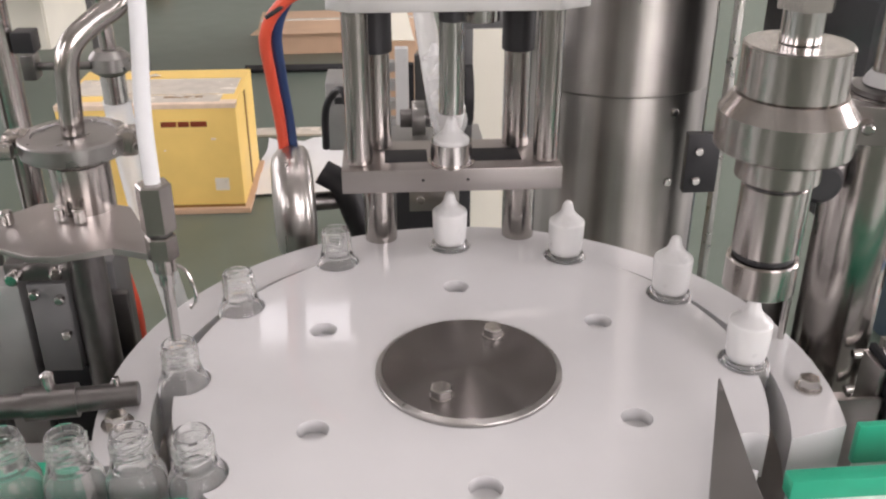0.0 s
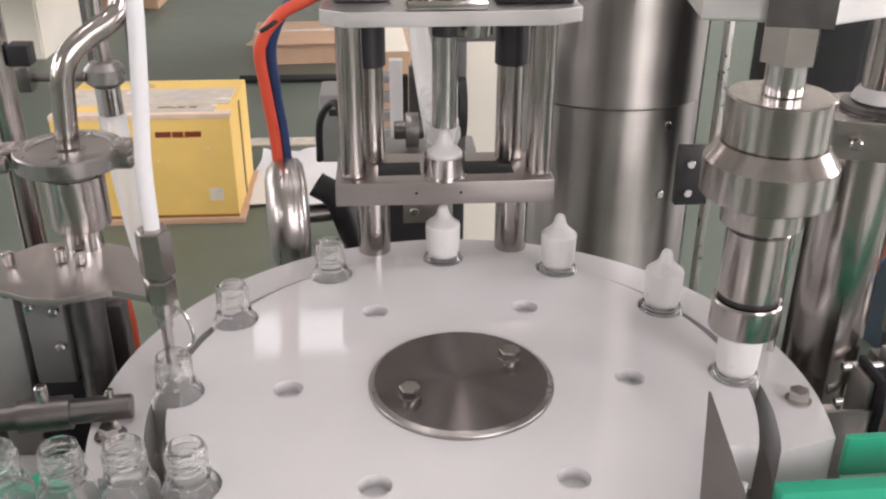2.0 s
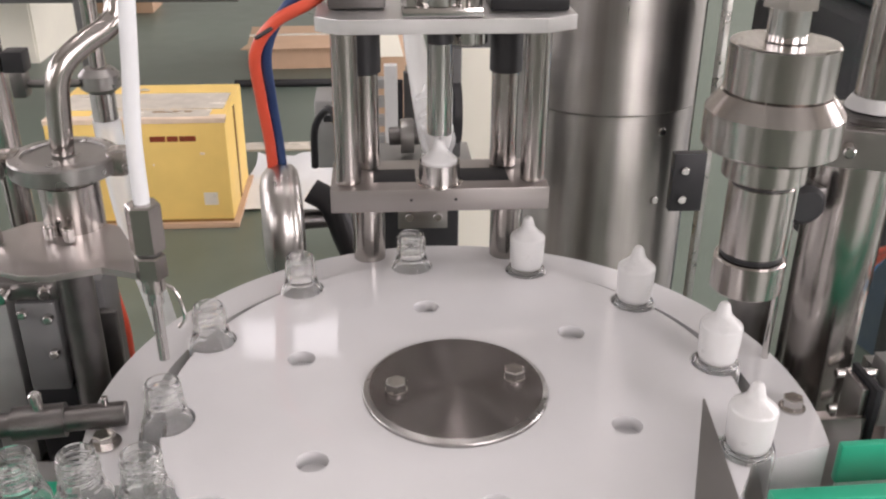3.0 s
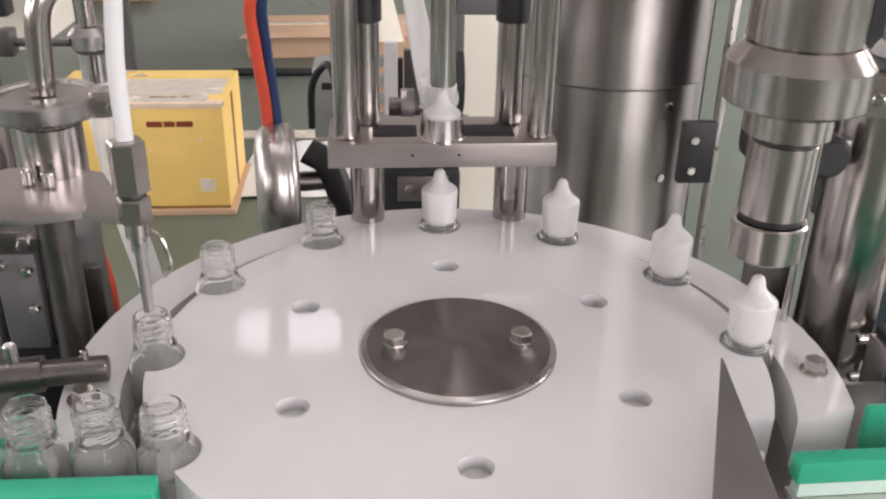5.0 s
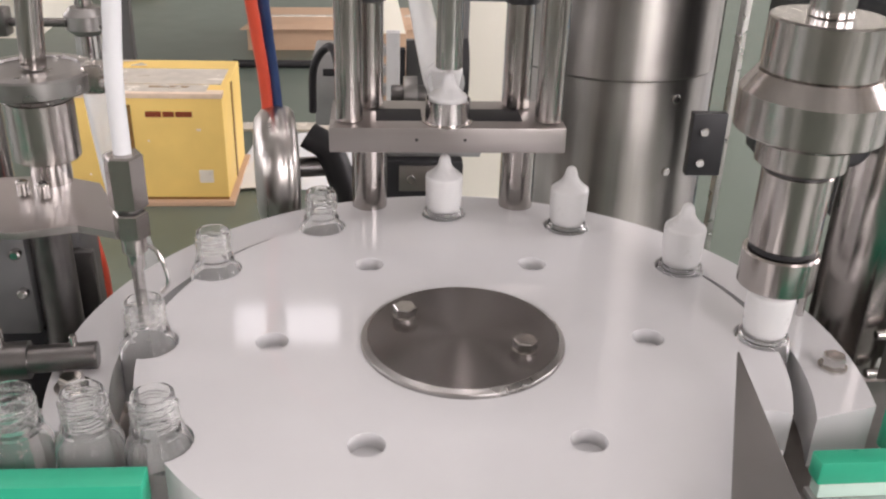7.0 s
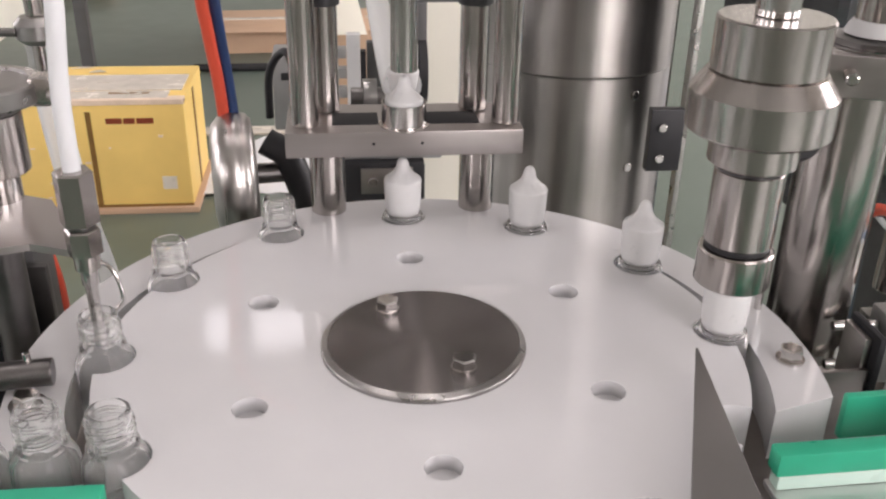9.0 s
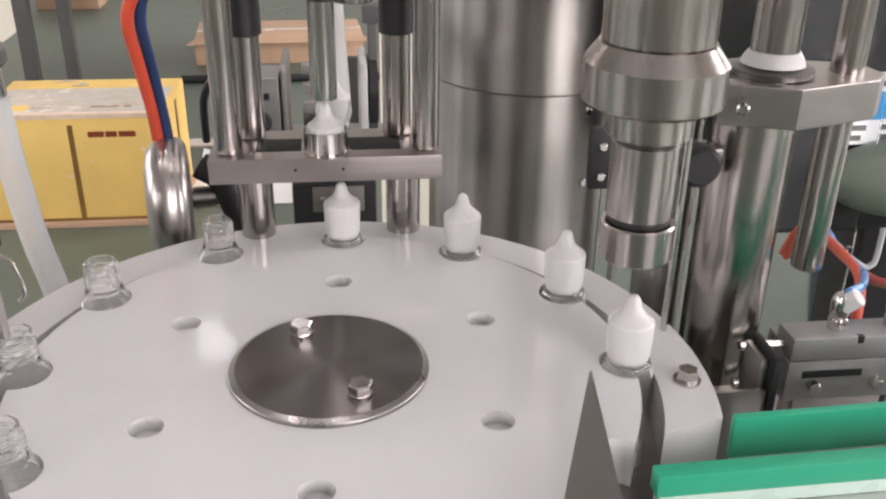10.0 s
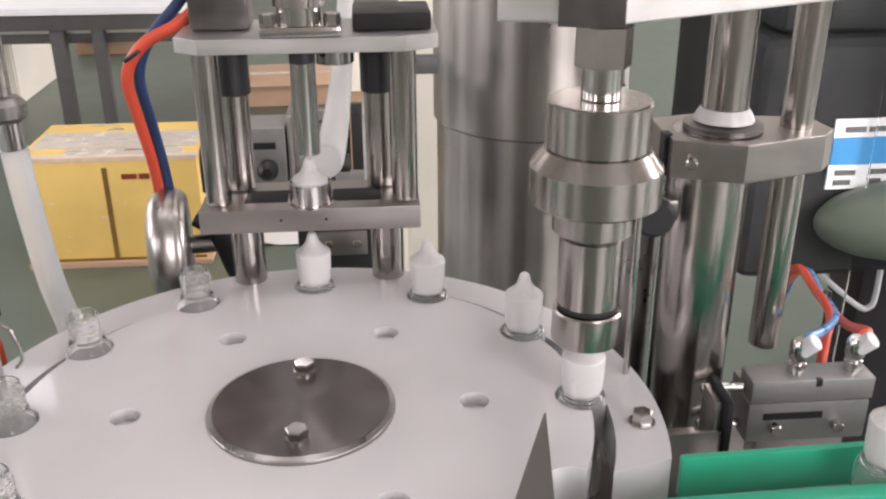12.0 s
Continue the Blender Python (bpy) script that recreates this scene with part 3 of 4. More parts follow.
# ---- cap placer ----
def cap_placer():
    c = thing("cap_placer", "steel cap placing unit with bar, posts and top plate", "cap placer", pose(0, 0.1525, TOP + 0.0010))
    # lower bar with a slot on each side of the plunger
    bm = box(-0.0775, 0.0795, 0, 0.0600, 0.0490, 0.0662, 0.0008)
    part("lower_bar", bm, STEEL_FLAT, c)
    for a, b in ((-0.0470, -0.0160), (0.0160, 0.0520)):
        part("bar_slot", box(a, b, 0.0150, 0.0400, 0.0658, 0.0666, 0.0003), BLACK_PAINT, c, "dark slot in the bar")
    for x in (-0.02, 0.012):
        part("bar_screw", rod(0.0012, -0.0004, 0.002, 10, m=pose(x, 0, 0.058, -90, 0, 0)), BLACK, c)
    # posts
    for x in (-0.0645, 0.0695):
        part("front_post", rod(0.0092, 0.0664, 0.176, 32, m=pose(x, 0.017, 0)), STEEL, c)
        part("lower_post", rod(0.0125, BELT - TOP - 0.03, 0.0489, 32, m=pose(x * 0.80, 0.046, 0)), STEEL, c)
    for x in (-0.0515, 0.0515):
        part("rear_post", rod(0.0100, 0.0668, 0.176, 32, m=pose(x, 0.048, 0)), STEEL, c)
        part("black_sleeve", rod(0.0120, 0.139, 0.176, 24, m=pose(x, 0.048, 0)), BLACK, c, "black rubber sleeve")
    # top plate with chamfered corners
    out = [(-0.066, 0.0), (0.072, 0.0), (0.094, 0.012), (0.094, 0.075), (-0.083, 0.075), (-0.083, 0.012)]
    part("top_plate", prism(out, 0.1765, 0.1865, 0.0005), ALU, c, smooth=15)
    part("cylinder", lathe([(0.0095, 0.194), (0.0150, 0.194), (0.0150, 0.205), (0.0175, 0.206), (0.0175, 0.26), (0.0095, 0.26), (0.0095, 0.194)], 40, pose(0.001, 0.016, 0)), CHROME, c)
    part("cylinder_foot", box(-0.025, 0.029, 0.0, 0.040, 0.187, 0.1938, 0.002), CHROME, c)
    for x in (-0.019, 0.023):
        part("foot_nut", hexagon(0.010, 0.194, 0.202, pose(x, 0.007, 0)), CHROME, c)
    part("block", box(0.036, 0.090, 0.02, 0.07, 0.187, 0.199, 0.002), BLACK, c)
    part("hose_block", box(-0.075, -0.035, 0.03, 0.065, 0.187, 0.235, 0.003), DARK_STEEL, c)
    part("bushing", rod(0.014, 0.163, 0.1764, 32, m=pose(0.022, 0.036, 0)), CHROME, c)
    return c


cap_placer()
PLUNGE = (0.001, 0.1685)      # the plunger's line in x and y


def plunger():
    p = thing("plunger", "round steel cap plunger with a black band", "plunger", pose(PLUNGE[0], PLUNGE[1], TOP))
    part("shaft", rod(0.0088, 0.1035, 0.34, 32), CHROME, p)
    part("band", rod(0.0089, 0.168, 0.180, 28), BLACK, p, "black rubber band")
    return p


press = plunger()


def guide_tube():
    t = thing("guide_tube", "short polished cap guide tube on the bar", "guide tube", pose(PLUNGE[0], PLUNGE[1], TOP + 0.0662))
    part("sleeve", lathe([(0.0142, 0.0), (0.0150, 0.0), (0.0150, 0.0165), (0.0142, 0.0165), (0.0142, 0.0)], 48), CHROME, t)
    part("flange", lathe([(0.0151, 0.0), (0.0170, 0.0), (0.0170, 0.0014), (0.0151, 0.0014)], 40), STEEL, t)


guide_tube()


CHUTE = [(0.0066, 0.262, 1.066), (0.007, 0.32, 1.050), (0.0077, 0.42, 1.037), (0.008, 0.57, 1.028), (0.008, 0.72, 1.024), (0.008, 0.95, 1.03), (0.008, 1.15, 1.06)]


def feed_hose():
    h = part("cap_feed_hose", sweep(CHUTE, 0.0143, 20), HOSE_CLEAR)
    tagged(h, "cloudy plastic cap feeding hose behind the plunger", "hose")


feed_hose()


# ---- torque head, moved as one ----
def torque_head():
    h = thing("torque_head", "turned stainless cap tightening head with stepped collars", "capping head", pose(STATION, 0, 1.033))
    part("collet", lathe([(0.0135, 0.001), (0.0165, 0.0), (0.0192, 0.0), (0.0200, 0.0008), (0.0200, 0.0196), (0.0192, 0.0208), (0.0150, 0.0208), (0.0135, 0.018), (0.0135, 0.001)], 64), STEEL, h, smooth=30)
    part("lower_groove", rod(0.0172, 0.0209, 0.0238, 48), BLACK, h, "black groove ring")
    part("barrel", rod(0.0178, 0.0239, 0.0655, 64, 0.0008), STEEL, h)
    part("upper_groove", rod(0.0182, 0.0656, 0.0680, 48), BLACK, h, "black groove ring")
    part("collar", lathe([(0, 0.0681), (0.0205, 0.0681), (0.0225, 0.0695), (0.0225, 0.0815), (0.0205, 0.0826), (0, 0.0826)], 64), STEEL, h, smooth=30)
    part("big_ring", lathe([(0, 0.0827), (0.0275, 0.0827), (0.0350, 0.0862), (0.0360, 0.0872), (0.0360, 0.1065), (0.0352, 0.1075), (0.0290, 0.1160), (0, 0.1160)], 64), STEEL, h, smooth=25)
    part("upper_body", rod(0.0278, 0.1161, 0.1425, 64, 0.001), STEEL, h)
    part("shaft", rod(0.0105, 0.1426, 0.30, 40), CHROME, h)
    part("shaft_nut", hexagon(0.026, 0.160, 0.182), STEEL, h)
    dx, dy = 0.256 - STATION, 0.072
    part("head_bracket", prism([(-0.060, -0.034), (-0.004, -0.049), (0.146, 0.020), (0.160, 0.095), (-0.040, 0.095)], 0.189, 0.225, 0.001), ALU, h, smooth=15)
    part("front_block", prism([(-0.0335, -0.0445), (-0.0045, -0.0525), (-0.0035, -0.0505), (-0.0325, -0.0425)], 0.188, 0.224, 0.0004), DARK_STEEL, h, "dark steel plate on the bracket", smooth=15)
    part("side_rod", rod(0.0098, -0.050, 0.188, 36, 0.001, pose(dx + 0.053, dy - 0.002, 0)), STEEL, h, "long steel guide rod")
    return h


head = torque_head()


def head_stand():
    s = thing("head_stand", "steel column with clamp beside the capping head", "column stand", pose(0.256, 0.069, TOP))
    z0 = BELT - TOP - 0.031
    part("column", rod(0.0250, z0, 0.1440, 56, 0.001), STEEL, s)
    part("rear_column", rod(0.0170, z0, 0.1190, 40, 0.001, pose(-0.034, 0.034, 0)), DARK_MID, s)
    part("upper_rod", rod(0.0138, 0.1441, 0.30, 48, 0.001, pose(0.006, 0, 0)), STEEL, s)
    out = [(-0.031, -0.020), (0.009, -0.035), (0.064, -0.018), (0.074, -0.006), (0.070, 0.020), (0.0, 0.036), (-0.031, 0.028)]
    cl = part("clamp", prism(out, 0.1195, 0.1435, 0.0008), STEEL_FLAT, s, smooth=15)
    part("clamp_bolt", rod(0.0036, 0, 0.012, 20, 0.001, pose(-0.0200, -0.0245, 0.133, 90, 0, -20)), CHROME, cl)
    part("clamp_slit", box(-0.034, -0.029, -0.012, -0.004, 0.1185, 0.1445), BLACK, cl)
    part("collar", lathe([(0.0145, 0.1443), (0.024, 0.1443), (0.024, 0.1475), (0.0145, 0.1495)], 40, pose(0.006, 0, 0)), DARK_STEEL, s)
    part("shoulder", lathe([(0.0142, 0.1496), (0.0185, 0.1496), (0.0170, 0.1535), (0.0142, 0.1575)], 40, pose(0.006, 0, 0)), CAPW, s, "white plastic bush")
    part("guide_rod", rod(0.0022, -0.02, 0.135, 16, m=pose(-0.052, -0.034, 0)), CHROME, s)
    part("knob_bracket", box(-0.044, -0.018, -0.013, 0.006, 0.088, 0.102, 0.002), DARK_STEEL, s)
    part("knob", lathe([(0, -0.004), (0.011, -0.004), (0.0128, -0.002), (0.0128, 0.004), (0.010, 0.007), (0, 0.007)], 32, pose(-0.0385, -0.019, 0.095, 90, 0, 0)), BLACK, s, "black round knob")
    for zz in (0.083, 0.106):
        part("bracket_screw", rod(0.0026, 0, 0.010, 12, 0.0006, pose(-0.0185, -0.004, zz - 0.0005, 90, 0, 60)), CHROME, s)
    return s


head_stand()


# ---- the right side ----
def valve_block():
    v = thing("valve_block", "grey air cylinder block with two hose fittings", "air cylinder", pose(0.285, 0.025, 0.941))
    b = part("body", box(0, 0.081, 0, 0.024, 0, 0.029, 0.0015), GREY_BLOCK, v)
    part("top_strip", box(0.001, 0.083, 0.001, 0.023, 0.0292, 0.0452, 0.0015), GREY_BLOCK, v)
    part("slot", box(0.010, 0.050, -0.0006, 0.002, 0.017, 0.022, 0.0004), BLACK, v)
    for x in (0.018, 0.06):
        part("screw", rod(0.004, -0.006, 0.001, 16, 0.0005, pose(x, 0, 0.012, -90, 0, 0)), CHROME, v)
    for x in (0.034, 0.072):
        f = part("hose_fitting", lathe([(0, 0.0453), (0.0058, 0.0453), (0.0058, 0.052), (0.0045, 0.0525), (0.0062, 0.056), (0.0062, 0.066), (0.0045, 0.069), (0, 0.069)], 20, pose(x, 0.013, 0)), CHROME, v)
        part("fitting_collar", join(None, rod(0.0058, 0, 0.014, 18), pose(x, 0.013, 0.060, 25, 35, 0)), TUBEW, f)
    for z in (0.008, 0.036):
        part("guide_pin", join(None, rod(0.0032, -0.0292, -0.0001, 16), along("x")), CHROME, v, "", pose(0, 0.012, z))
    part("notch", box(0.043, 0.047, 0.0004, 0.004, 0.0405, 0.0456, 0.0004), BLACK, v, "dark notch")
    part("rear_body", box(0.002, 0.079, 0.0242, 0.036, 0.002, 0.034, 0.001), DARK_MID, v)
    part("foot", box(0.01, 0.07, 0.004, 0.022, -0.0418, -0.0002, 0.001), STEEL_FLAT, v)


valve_block()


def cable(name, pts, r, mat, label, category="hose"):
    return tagged(part(name, sweep(pts, r, 12, 10), mat), label, category)


cable("red_air_hose", [(0.366, 0.046, 1.007), (0.378, 0.064, 0.999), (0.408, 0.14, 0.962), (0.425, 0.20, 0.945), (0.442, 0.26, 0.932), (0.456, 0.31, 0.925), (0.468, 0.36, 0.895), (0.49, 0.42, 0.84)], 0.0036, RED, "red air hose running to the fitting")
cable("blue_air_hose", [(0.328, 0.046, 1.007), (0.350, 0.068, 0.999), (0.398, 0.14, 0.968), (0.428, 0.20, 0.945), (0.447, 0.26, 0.931), (0.461, 0.31, 0.926), (0.473, 0.36, 0.897), (0.495, 0.42, 0.84)], 0.0029, SKYBLUE, "light blue air hose running to the fitting")
cable("red_air_hose", [(0.352, 0.068, 0.950), (0.362, 0.085, 0.980), (0.400, 0.15, 0.962), (0.420, 0.20, 0.951), (0.438, 0.26, 0.938), (0.451, 0.31, 0.930), (0.463, 0.36, 0.90), (0.485, 0.42, 0.845)], 0.0036, RED, "red air hose bundled with a blue one")
cable("hose_tie", [(0.430, 0.222, 0.9445), (0.4345, 0.226, 0.9475), (0.441, 0.230, 0.943), (0.438, 0.228, 0.937), (0.430, 0.222, 0.9445)], 0.0016, BLACK, "black tie round the air hoses", "cable tie")
cable("white_wire_frame", [(0.56, 0.50, 0.845), (0.5875, 0.50, 0.817), (0.632, 0.50, 0.783), (0.645, 0.50, 0.781), (0.651, 0.50, 0.795), (0.650, 0.50, 0.859)], 0.0035, TUBEW, "bent white wire frame under the motor", "wire frame")


def steel_trough():
    t = thing("steel_trough", "small open steel channel bracket beside the ring", "bracket", pose(0.215, 0.0, 0.899))
    part("channel_floor", box(0, 0.036, -0.012, 0.030, 0.050, 0.053), STEEL_FLAT, t)
    part("channel_wall", box(0, 0.036, -0.015, -0.012, 0.0, 0.080, 0.0005), STEEL_FLAT, t)
    part("channel_wall", box(0.032, 0.036, -0.011, 0.012, 0.0535, 0.098, 0.0005), STEEL_FLAT, t)
    part("black_plate", box(0.0365, 0.0405, -0.018, 0.014, 0.0, 0.102, 0.0008), BLACK_PAINT, t)
    for z in (0.072, 0.094):
        part("plate_screw", rod(0.0028, 0, 0.004, 14, 0.0006, pose(0.0405, -0.004, z, 0, 90, 0)), CHROME, t)


steel_trough()


def drive_motor():
    m = thing("drive_motor", "large black geared motor with blue and white label", "motor", pose(0.47, 0.45, FLOOR))
    z = 0.85 - FLOOR
    part("casing", box(-0.02, 0.30, 0, 0.26, z, z + 0.27, 0.02, 3), BLACK_PAINT, m)
    part("top_cap", box(0.0, 0.28, 0.02, 0.24, z + 0.2705, z + 0.31, 0.012, 3), BLACK_PAINT, m)
    lb = part("label_plate", box(0.064, 0.165, -0.0025, 0, z + 0.108, z + 0.186), LABELW, m, "white and blue label")
    part("label_band", box(0.064, 0.165, -0.0045, -0.0026, z + 0.136, z + 0.166), LABELB, lb)
    for a, b, c in ((0.076, 0.098, 0.172), (0.102, 0.134, 0.172), (0.072, 0.094, 0.124), (0.114, 0.134, 0.124), (0.072, 0.090, 0.113), (0.114, 0.126, 0.113)):
        part("label_line", box(a, b, -0.0045, -0.0026, z + c, z + c + 0.0055), MATTE_GREY, lb)
    dome = [(math.sin(math.pi * i / 14), -math.cos(math.pi * i / 14)) for i in range(15)]
    part("lower_cover", lathe([(r if 0 < i < 14 else 0, h) for i, (r, h) in enumerate(dome)], 40, pose(0.158, -0.022, z + 0.076) @ Matrix.Diagonal((0.108, 0.052, 0.044, 1))), GREENGREY, m, "rounded grey green gearbox cover", smooth=60)
    part("stand", box(0.19, 0.28, 0.10, 0.22, 0, z, 0.004), BLACK_PAINT, m)


drive_motor()


def blue_crate():
    c = thing("storage_crate", "dark blue plastic crate standing on the floor", "crate", pose(1.38, 1.5, FLOOR))
    part("body", box(0, 0.9, 0, 0.6, 0, 0.47, 0.02, 3), NAVY, c)
    part("rim", box(-0.012, 0.912, -0.012, 0.612, 0.4702, 0.50, 0.006), NAVY, c)
    for x in (0.15, 0.45, 0.75):
        part("rib", box(x - 0.015, x + 0.015, -0.01, 0, 0.05, 0.45, 0.003), NAVY, c)


blue_crate()


def rear_drum():
    d = thing("rear_drum", "large upright stainless drum with riveted lower shell", "drum", pose(0.279, 0.825, FLOOR))
    z = 0.945 - FLOOR
    part("lower_shell", rod(0.139, 0.03, z, 96, 0.002), SHELL, d)
    part("upper_shell", rod(0.144, z + 0.0005, 2.10, 96, 0.002), SHELL, d)
    for a, drop_z in ((-67, 0.025), (-67, 0.124), (-67, 0.30)):
        part("rivet", rod(0.006, -0.001, 0.004, 12, 0.001, pose(0.139 * math.cos(radians(a)), 0.139 * math.sin(radians(a)), z - drop_z, 90, 0, a + 90)), CHROME, d)
    part("base", rod(0.15, 0, 0.03, 48), STEEL, d)


rear_drum()


def guard_panel():
    g = thing("guard_panel", "clear guard panel hung on black hinges", "guard panel", pose(0.272, 0.43, 0.55))
    pn = part("pane", box(0.006, 0.30, -0.002, 0.004, 0, 0.9, 0.0008), PANEL, g)
    pn.visible_shadow = False
    part("edge_post", box(0.028, 0.034, 0.006, 0.018, -0.72, 0.9, 0.001), DARK_MID, g)
    hg = part("hinge", box(-0.012, 0.022, -0.014, -0.0025, 0.378, 0.442, 0.001), BLACK, g, "black plastic hinge")
    for z in (0.392, 0.424):
        part("hinge_screw", rod(0.0045, 0, 0.004, 14, 0.001, pose(0.0, -0.014, z, 90, 0, 0)), CHROME, hg)


guard_panel()


# ---- the back of the cap placer ----
def chrome_dish():
    d = thing("polished_roller", "polished steel bulged roller standing upright on its arm", "roller", pose(-0.1255, 0.262, 0.9955, 0, 0, 8) @ Matrix.Diagonal((0.86, 1, 1, 1)))
    prof = [(0, -0.0195), (0.030, -0.019), (0.040, -0.0165), (0.0465, -0.010), (0.0495, -0.001), (0.0485, 0.006), (0.0475, 0.008), (0.0485, 0.010), (0.0475, 0.0145), (0.043, 0.0185), (0.034, 0.020), (0, 0.0205)]
    part("shell", lathe(prof, 64, along("x")), ROLLER, d, smooth=60)
    part("axle", join(None, rod(0.008, 0.018, 0.045, 20), along("x")), DARK_STEEL, d)


chrome_dish()
arm = part("roller_arm", sweep([(-0.100, 0.266, 1.022), (-0.083, 0.262, 1.010), (-0.070, 0.258, 0.975), (-0.050, 0.252, 0.93), (-0.03, 0.245, 0.90)], 0.011, 14), BLACK)
tagged(arm, "thick black bent arm behind the roller", "arm")
cable("black_cable", [(-0.098, 0.30, 1.03), (-0.095, 0.29, 1.07), (-0.080, 0.27, 1.09), (-0.072, 0.26, 1.06)], 0.0032, BLACK, "thin black cable looped behind the post", "cable")
cable("red_air_hose", [(-0.130, 0.272, 1.020), (-0.1305, 0.270, 1.045), (-0.131, 0.262, 1.072), (-0.1325, 0.245, 1.11), (-0.131, 0.222, 1.148), (-0.114, 0.210, 1.174), (-0.085, 0.208, 1.190), (-0.055, 0.21, 1.215)], 0.0045, RED, "red air hose looping down beside the posts")
cable("blue_air_hose", [(-0.123, 0.274, 1.020), (-0.1235, 0.274, 1.045), (-0.1245, 0.268, 1.072), (-0.1255, 0.252, 1.11), (-0.1235, 0.228, 1.148), (-0.111, 0.219, 1.176), (-0.088, 0.219, 1.201), (-0.060, 0.222, 1.234)], 0.0042, BLUE, "dark blue air hose looping beside a red one")
cable("cable_tie", [(-0.128, 0.209, 1.163), (-0.117, 0.207, 1.170), (-0.110, 0.219, 1.175)], 0.0016, BLACK, "black cable tie round the hoses", "cable tie")


def rear_gear():
    """The unit seen between the posts, behind the plunger."""
    g = thing("rear_feeder", "small steel feeder unit with black motor behind the posts", "feeder", pose(0.0, 0.57, FLOOR))
    z = 0.93 - FLOOR
    part("stand", box(-0.05, 0.05, 0, 0.07, 0, z - 0.13, 0.003), STEEL_FLAT, g)
    part("motor", box(-0.045, 0.050, -0.03, 0.06, z - 0.13, z - 0.035, 0.006), BLACK, g)
    part("motor_plate", box(-0.022, 0.036, -0.034, -0.0305, z - 0.070, z - 0.040, 0.0005), STEEL_FLAT, g)
    for x in (-0.009, 0.024):
        part("motor_screw", rod(0.005, 0, 0.003, 12, 0.0005, pose(x, -0.034, z - 0.055, 90, 0, 0)), CHROME, g)
    part("wheel", join(None, rod(0.021, -0.008, 0.008, 40), along("x")), DARK_MID, g, "", pose(-0.008, 0.045, z + 0.018))
    part("hub", join(None, rod(0.011, -0.024, 0.024, 24), along("x")), DARK_STEEL, g, "", pose(-0.006, 0.045, z + 0.018))
    part("side_cheek", box(-0.052, -0.044, 0.0, 0.08, z - 0.005, z + 0.092, 0.004), STEEL_FLAT, g)
    part("side_cheek", box(0.035, 0.044, 0.0, 0.08, z - 0.005, z + 0.092, 0.004), CAPW, g)
    part("black_wheel", join(None, rod(0.040, 0.046, 0.056, 32), along("x")), BLACK, g, "", pose(0, 0.045, z + 0.050))
    part("arm_post", box(0.046, 0.056, 0.030, 0.050, z - 0.005, z + 0.128, 0.001), FRAMED, g)
    part("cross_arm", box(0.040, 0.125, 0.030, 0.050, z + 0.1282, z + 0.148, 0.002), FRAMED, g, "dark painted arm")
    part("base_block", box(-0.065, 0.07, -0.02, 0.09, z - 0.0345, z - 0.0055, 0.003), GREY_BLOCK, g)
    part("side_box", box(-0.115, -0.0535, 0.0, 0.06, z - 0.005, z + 0.077, 0.003), GREY_BLOCK, g)
    part("knob", lathe([(0, 0), (0.010, 0), (0.012, 0.006), (0.012, 0.014), (0.006, 0.022), (0, 0.023)], 24, pose(-0.075, 0, z + 0.030, 90, 0, 0)), BLACK, g)
    part("box_slot", box(-0.105, -0.065, -0.001, 0.001, z + 0.052, z + 0.060, 0.0004), BLACK, g)


def toothed_strip():
    g = thing("toothed_strip", "upright pale toothed strip on a thin foot", "toothed strip", pose(-0.018, 1.20, FLOOR))
    part("strip", box(-0.012, 0.012, 0.0, 0.02, 0.02, 1.05, 0.001), CAPW, g)
    part("foot", box(-0.06, 0.06, -0.04, 0.06, 0, 0.02, 0.003), GREY_BLOCK, g)
    # dark plate added so that the gap behind the strip reads dark
    part("rear_plate", box(0.024, 0.090, 0.030, 0.045, 0.02, 1.03, 0.002), FRAMED, g, "dark backing plate, added behind the strip")
    part("dark_edge", box(0.0125, 0.022, 0.002, 0.02, 0.02, 1.02, 0.001), BLACK_PAINT, g)
    for k in range(9):
        part("tooth", box(-0.034, -0.0125, 0.0, 0.02, 0.72 + k * 0.036, 0.738 + k * 0.036, 0.001), GREY_BLOCK, g)


toothed_strip()
rear_gear()


# ---- filler on the infeed side ----
NEEDLE = (-0.1675, 0.0)


